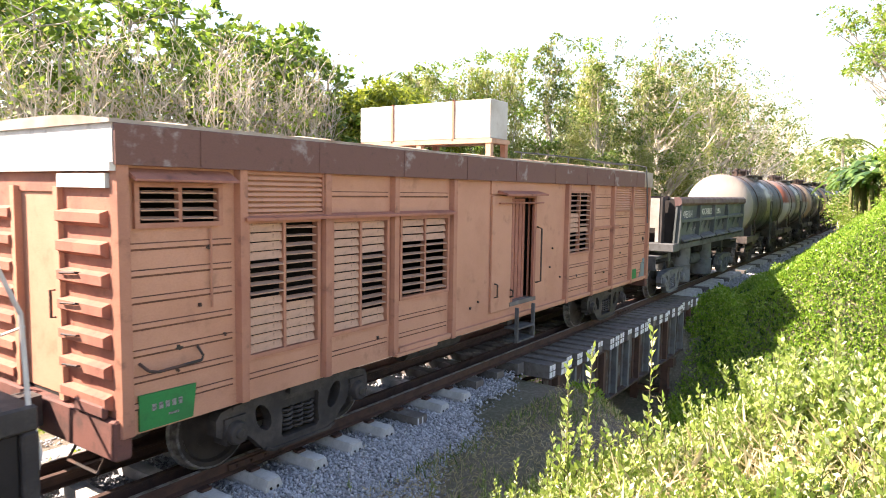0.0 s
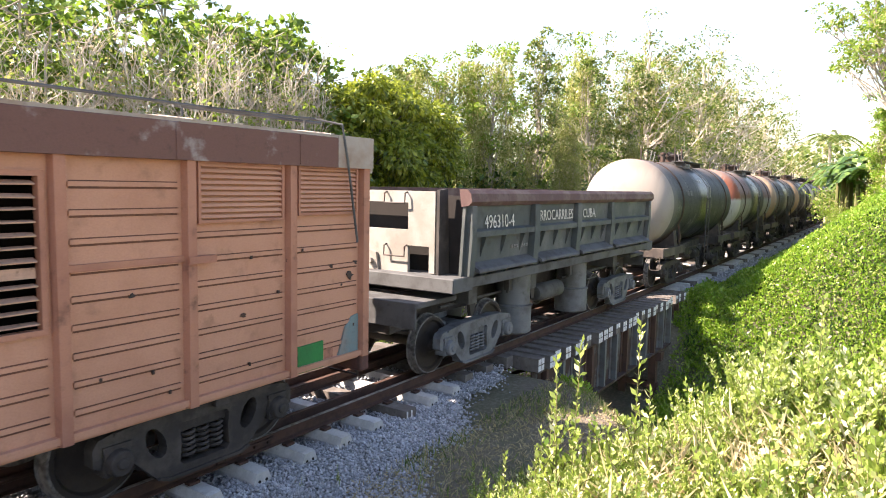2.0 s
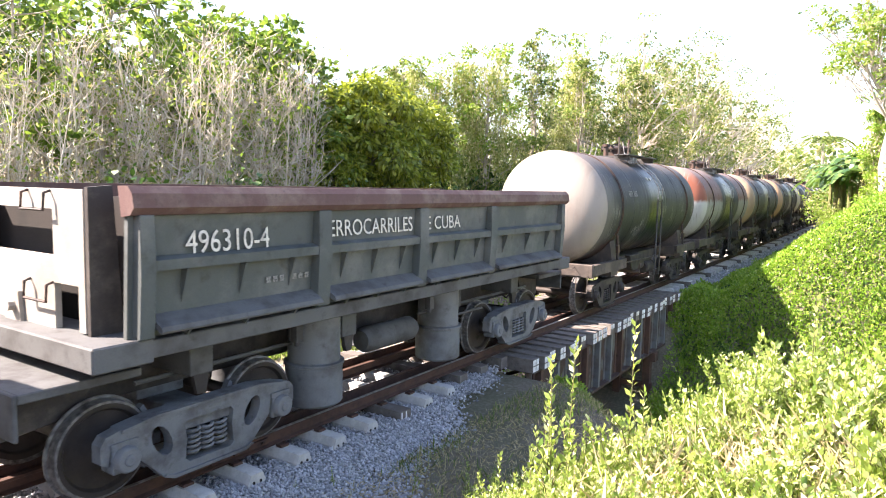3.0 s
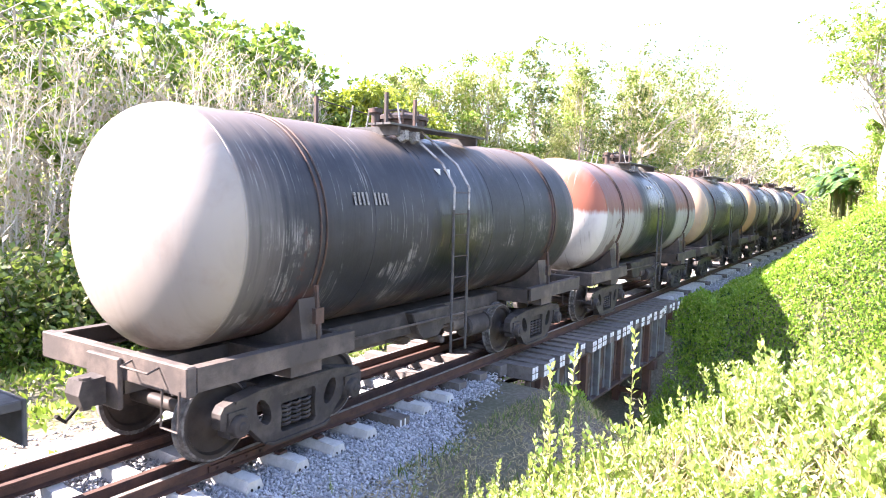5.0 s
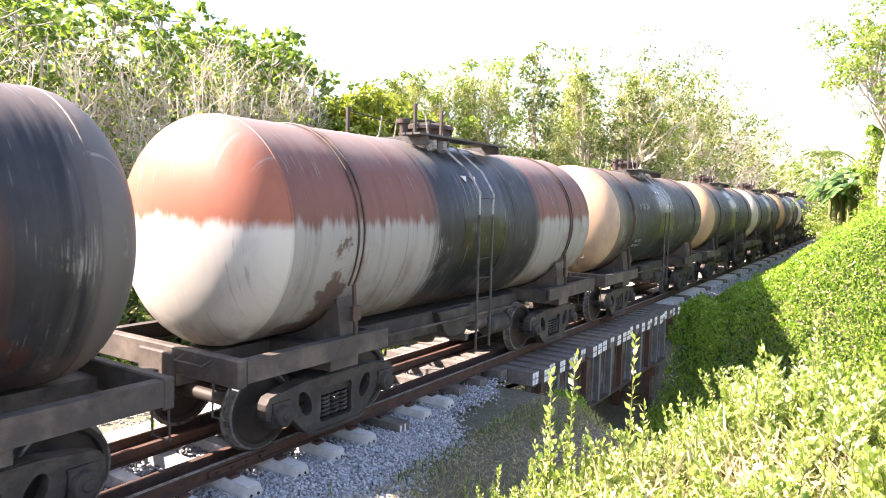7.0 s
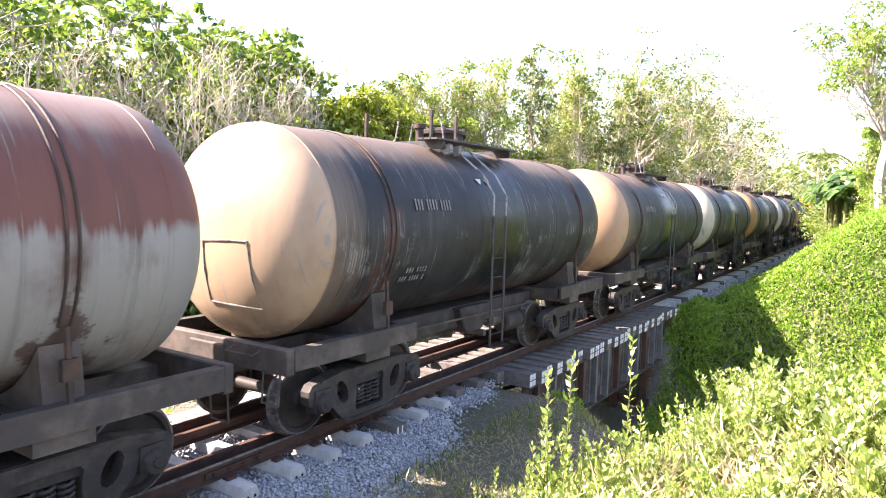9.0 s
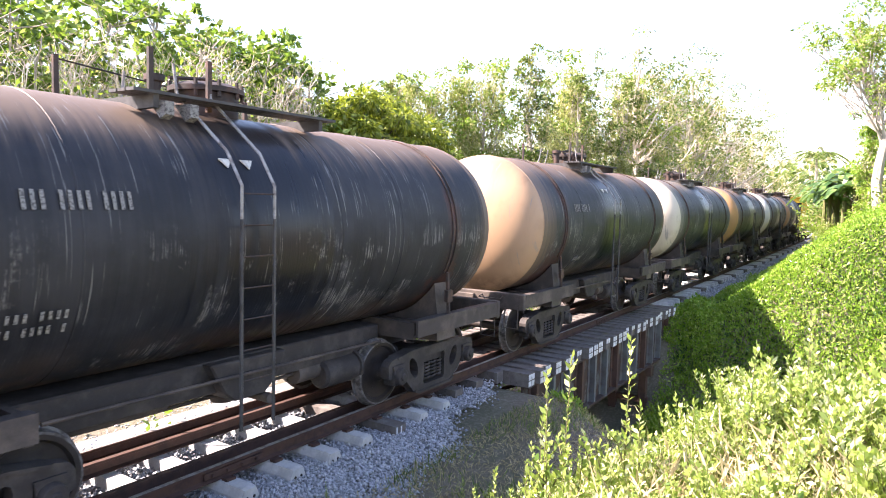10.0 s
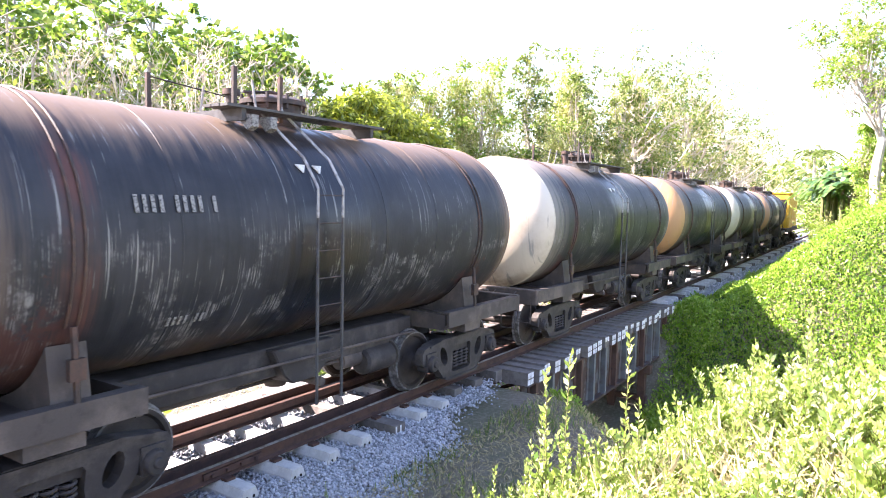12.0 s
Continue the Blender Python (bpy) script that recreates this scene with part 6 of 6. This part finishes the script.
    for i in range(14, 30):
        spots[rng.choice((0, 2))].append((-6 + i * 1.9 + rng.uniform(-0.6, 0.6), 13.8 + rng.uniform(-1, 2.5) - max(0, i * 1.9 - 34) * 0.09, rng.uniform(0, 360), rng.uniform(1.6, 2.3)))
    for x, y, s in ((35.2, -4.9, 0.45), (37.4, -5.0, 0.5), (31, -7.4, 0.9), (33.5, -7.4, 0.9), (33, -8.8, 1.4), (29, -8.8, 1.0), (36, -7.4, 1.3), (39.5, -6.6, 1.1), (43, -4.6, 1.2), (46, -4.8, 1.3), (30, -10.5, 1.6), (26, -11.5, 1.2), (50, -4.8, 1.5), (56, -5.2, 1.7), (62, -5.5, 1.8), (70, -5.0, 2.0)):
        spots[1 if s < 1.3 else 0].append((x, y, rng.uniform(0, 360), s))
    for o, s in zip((b1, b2, b3), spots):
        scatter(o, s)


def bank_growth():
    """Shrubs on the near bank."""
    rng = random.Random(3)
    kinds = [near_shrub(81, 0.95), near_shrub(82, 0.75), near_shrub(83, 1.05), near_shrub(84, 0.6)]
    spots = [[], [], [], []]
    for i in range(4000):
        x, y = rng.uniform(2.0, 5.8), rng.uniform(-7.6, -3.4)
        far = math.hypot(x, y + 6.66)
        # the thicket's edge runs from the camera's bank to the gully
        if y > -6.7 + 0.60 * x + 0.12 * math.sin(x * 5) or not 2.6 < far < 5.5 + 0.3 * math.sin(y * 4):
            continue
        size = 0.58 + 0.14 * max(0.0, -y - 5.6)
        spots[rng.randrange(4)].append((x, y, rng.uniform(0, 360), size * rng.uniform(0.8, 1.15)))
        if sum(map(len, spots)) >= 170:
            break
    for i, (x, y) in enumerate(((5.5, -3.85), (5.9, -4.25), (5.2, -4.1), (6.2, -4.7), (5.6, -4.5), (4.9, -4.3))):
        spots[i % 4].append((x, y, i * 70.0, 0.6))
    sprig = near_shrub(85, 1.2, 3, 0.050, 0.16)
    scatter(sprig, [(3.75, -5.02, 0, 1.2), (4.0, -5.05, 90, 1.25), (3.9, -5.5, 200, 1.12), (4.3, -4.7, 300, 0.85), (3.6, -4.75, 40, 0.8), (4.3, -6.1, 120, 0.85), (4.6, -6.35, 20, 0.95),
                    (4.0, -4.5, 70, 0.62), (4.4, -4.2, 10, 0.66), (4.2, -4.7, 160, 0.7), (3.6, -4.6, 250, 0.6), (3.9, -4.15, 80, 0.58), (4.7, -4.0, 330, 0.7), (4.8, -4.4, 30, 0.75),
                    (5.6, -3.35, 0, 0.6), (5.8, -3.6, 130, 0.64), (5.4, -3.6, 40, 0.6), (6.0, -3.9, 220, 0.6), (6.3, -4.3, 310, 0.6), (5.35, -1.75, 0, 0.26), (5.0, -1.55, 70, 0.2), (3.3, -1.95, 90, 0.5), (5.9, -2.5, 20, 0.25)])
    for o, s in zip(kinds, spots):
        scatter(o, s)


def creepers():
    """Low leaves that cover the hill, the gully's sides and the far strip; dry stalks between."""
    rng = np.random.default_rng(9)

    def cover(name, label, n, x0, x1, y0, y1, leaf, mat, lift, keep):
        x, y = x0 + (x1 - x0) * rng.random(n) ** 1.5, rng.uniform(y0, y1, n)
        ok = keep(x, y)
        x, y = x[ok], y[ok]
        lump = 0.5 + 0.5 * np.sin(x * 1.7 + 2 * np.sin(y * 1.3)) * np.sin(y * 1.9 + x * 0.4)
        z = height(x, y) + lift * lump * rng.random(len(x)) ** 0.6 + 0.01
        o = new(name, leaves(name, np.stack([x, y, z], -1), leaf, mat, rng, -0.9, 0.42))
        tagged(o, label, "creepers", kind="stuff")
    cover("hill_creepers", "bright green creepers covering the hill beyond the gully", 300000, 17.5, 58, -12, -1.75, 0.088, LEAF_GROUND, 0.5,
          lambda x, y: (y < -2.0 - 0.02 * (x - 20)) & (x > 19.6 - 0.1 * (y + 2)))
    cover("gully_creepers", "green growth on the sides of the gully", 26000, 10.8, 22, -8.5, -1.9, 0.10, LEAF_GROUND, 0.35, lambda x, y: y < -2.0)
    cover("gully_side_growth", "deep green creepers on the gully side below the hill", 30000, 17.2, 22.5, -7.5, -1.62, 0.10, LEAF_GROUND, 0.5, lambda x, y: y < -1.65)
    cover("bank_leaves", "low yellow-green growth on the near bank", 16000, 2.0, 6.5, -9.5, -3.4, 0.06, LEAF_GROUND, 0.18,
          lambda x, y: y < -6.75 + 0.62 * x)
    n = 5000
    x, y = rng.uniform(5.5, 11.4, n), rng.uniform(-4.6, -1.95, n)
    ok = np.sin(x * 2.1 + 0.6) + np.sin(y * 3.1 + x) + rng.normal(size=n) * 0.5 > 0.1
    p = np.stack([x, y, height(x, y) + 0.005], -1)[ok]
    up = np.tile((0.0, 0.0, 1.6), (len(p), 1))
    tagged(new("shoulder_grass", leaves("shoulder_grass", p, 0.17, LEAF_MID, rng, 0.0, 0.07, up, 0.7)), "thin dull green grass on bare earth", "grass", kind="stuff")
    n = 7000
    x, y = rng.uniform(2.0, 4.6, n), rng.uniform(-8.4, -4.6, n)
    ok = (y < -6.75 + 0.55 * x) & (np.sin(x * 4.1 + 1.0) * np.sin(y * 3.3) > -0.2)
    p = np.stack([x, y, height(x, y) + 0.12 + 0.22 * rng.random(n)], -1)[ok]
    tagged(new("dead_grass", leaves("dead_grass", p, 0.24, STRAW, rng, -0.35, 0.06)), "pale dead grass blades between the shrubs", "grass", kind="stuff")
    cover("far_strip_grass", "sunlit grass and weeds on the far side of the track", 60000, -6, 50, 2.3, 9.0, 0.15, LEAF_BRIGHT, 0.35, lambda x, y: rng.random(len(x)) < smooth(2.3, 4.0, y) * 0.8 + 0.1)
    cover("track_weeds", "fresh green weeds beside the far rail", 700, 2.6, 5.6, 1.05, 1.75, 0.13, LEAF_BRIGHT, 0.42, lambda x, y: np.sin(x * 2.3) + np.sin(y * 9) * 0.3 > 0.1)
    cover("far_bank_growth", "low growth on the far side of the gully", 14000, 9, 24, 1.9, 9.0, 0.14, LEAF_MID, 0.4, lambda x, y: y > 1.9)
    cover("hill_undergrowth", "green broad leaves under the creepers", 60000, 19.5, 60, -13, -1.75, 0.17, LEAF_DEEP, 0.12,
          lambda x, y: (y < -1.9) & (x > 19.8 - 0.1 * (y + 2)))
    cover("abutment_growth", "green growth beside the far abutment", 5000, 20.4, 25, -3.0, -1.3, 0.12, LEAF_GROUND, 0.35, lambda x, y: y < -1.45)
    # the far wood that closes the view
    n = 26000
    a = rng.uniform(-0.75, 0.75, n)
    d = rng.uniform(118, 150, n)
    top = 9.5 + 2.5 * np.sin(a * 23) + 1.8 * np.sin(a * 61 + 1) + 1.2 * np.sin(a * 140)
    p = np.stack([d * np.cos(a), d * np.sin(a), rng.random(n) ** 0.7 * top], -1)
    tagged(new("far_wood", leaves("far_wood", p, 1.1, LEAF_MID, rng, 0.2, 0.6)), "distant green wood along the horizon", "woods", kind="stuff")
    # dry litter on the bare shoulder
    n = 15000
    x, y = rng.uniform(2, 12, n), rng.uniform(-4.9, -1.9, n)
    p = np.stack([x, y, height(x, y) + 0.02 + 0.05 * rng.random(n)], -1)
    o = new("dry_litter", leaves("dry_litter", p, 0.085, STRAW, rng, -0.15, 0.13))
    tagged(o, "dry grass stalks and litter on bare earth", "litter", kind="stuff")


woods()
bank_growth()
creepers()

# ---- motion ----


def train_at(t):
    return float(np.interp(t, [a for a, _ in TRAIN], [b for _, b in TRAIN]))


def motions():
    steps = [i / 10 for i in range(121)]
    for car, place in CARS:
        walk(car, [(t, pose(place + s, 0, 0)) for t, s in TRAIN])
        for o in car.children:
            if o.name.split(".")[0] == "wheelset":
                at = o.matrix_basis.translation.copy()
                walk(o, [(t, Matrix.Translation(at) @ Matrix.Rotation((train_at(t) - train_at(0)) / WHEEL_R, 4, "Y")) for t in steps])


motions()
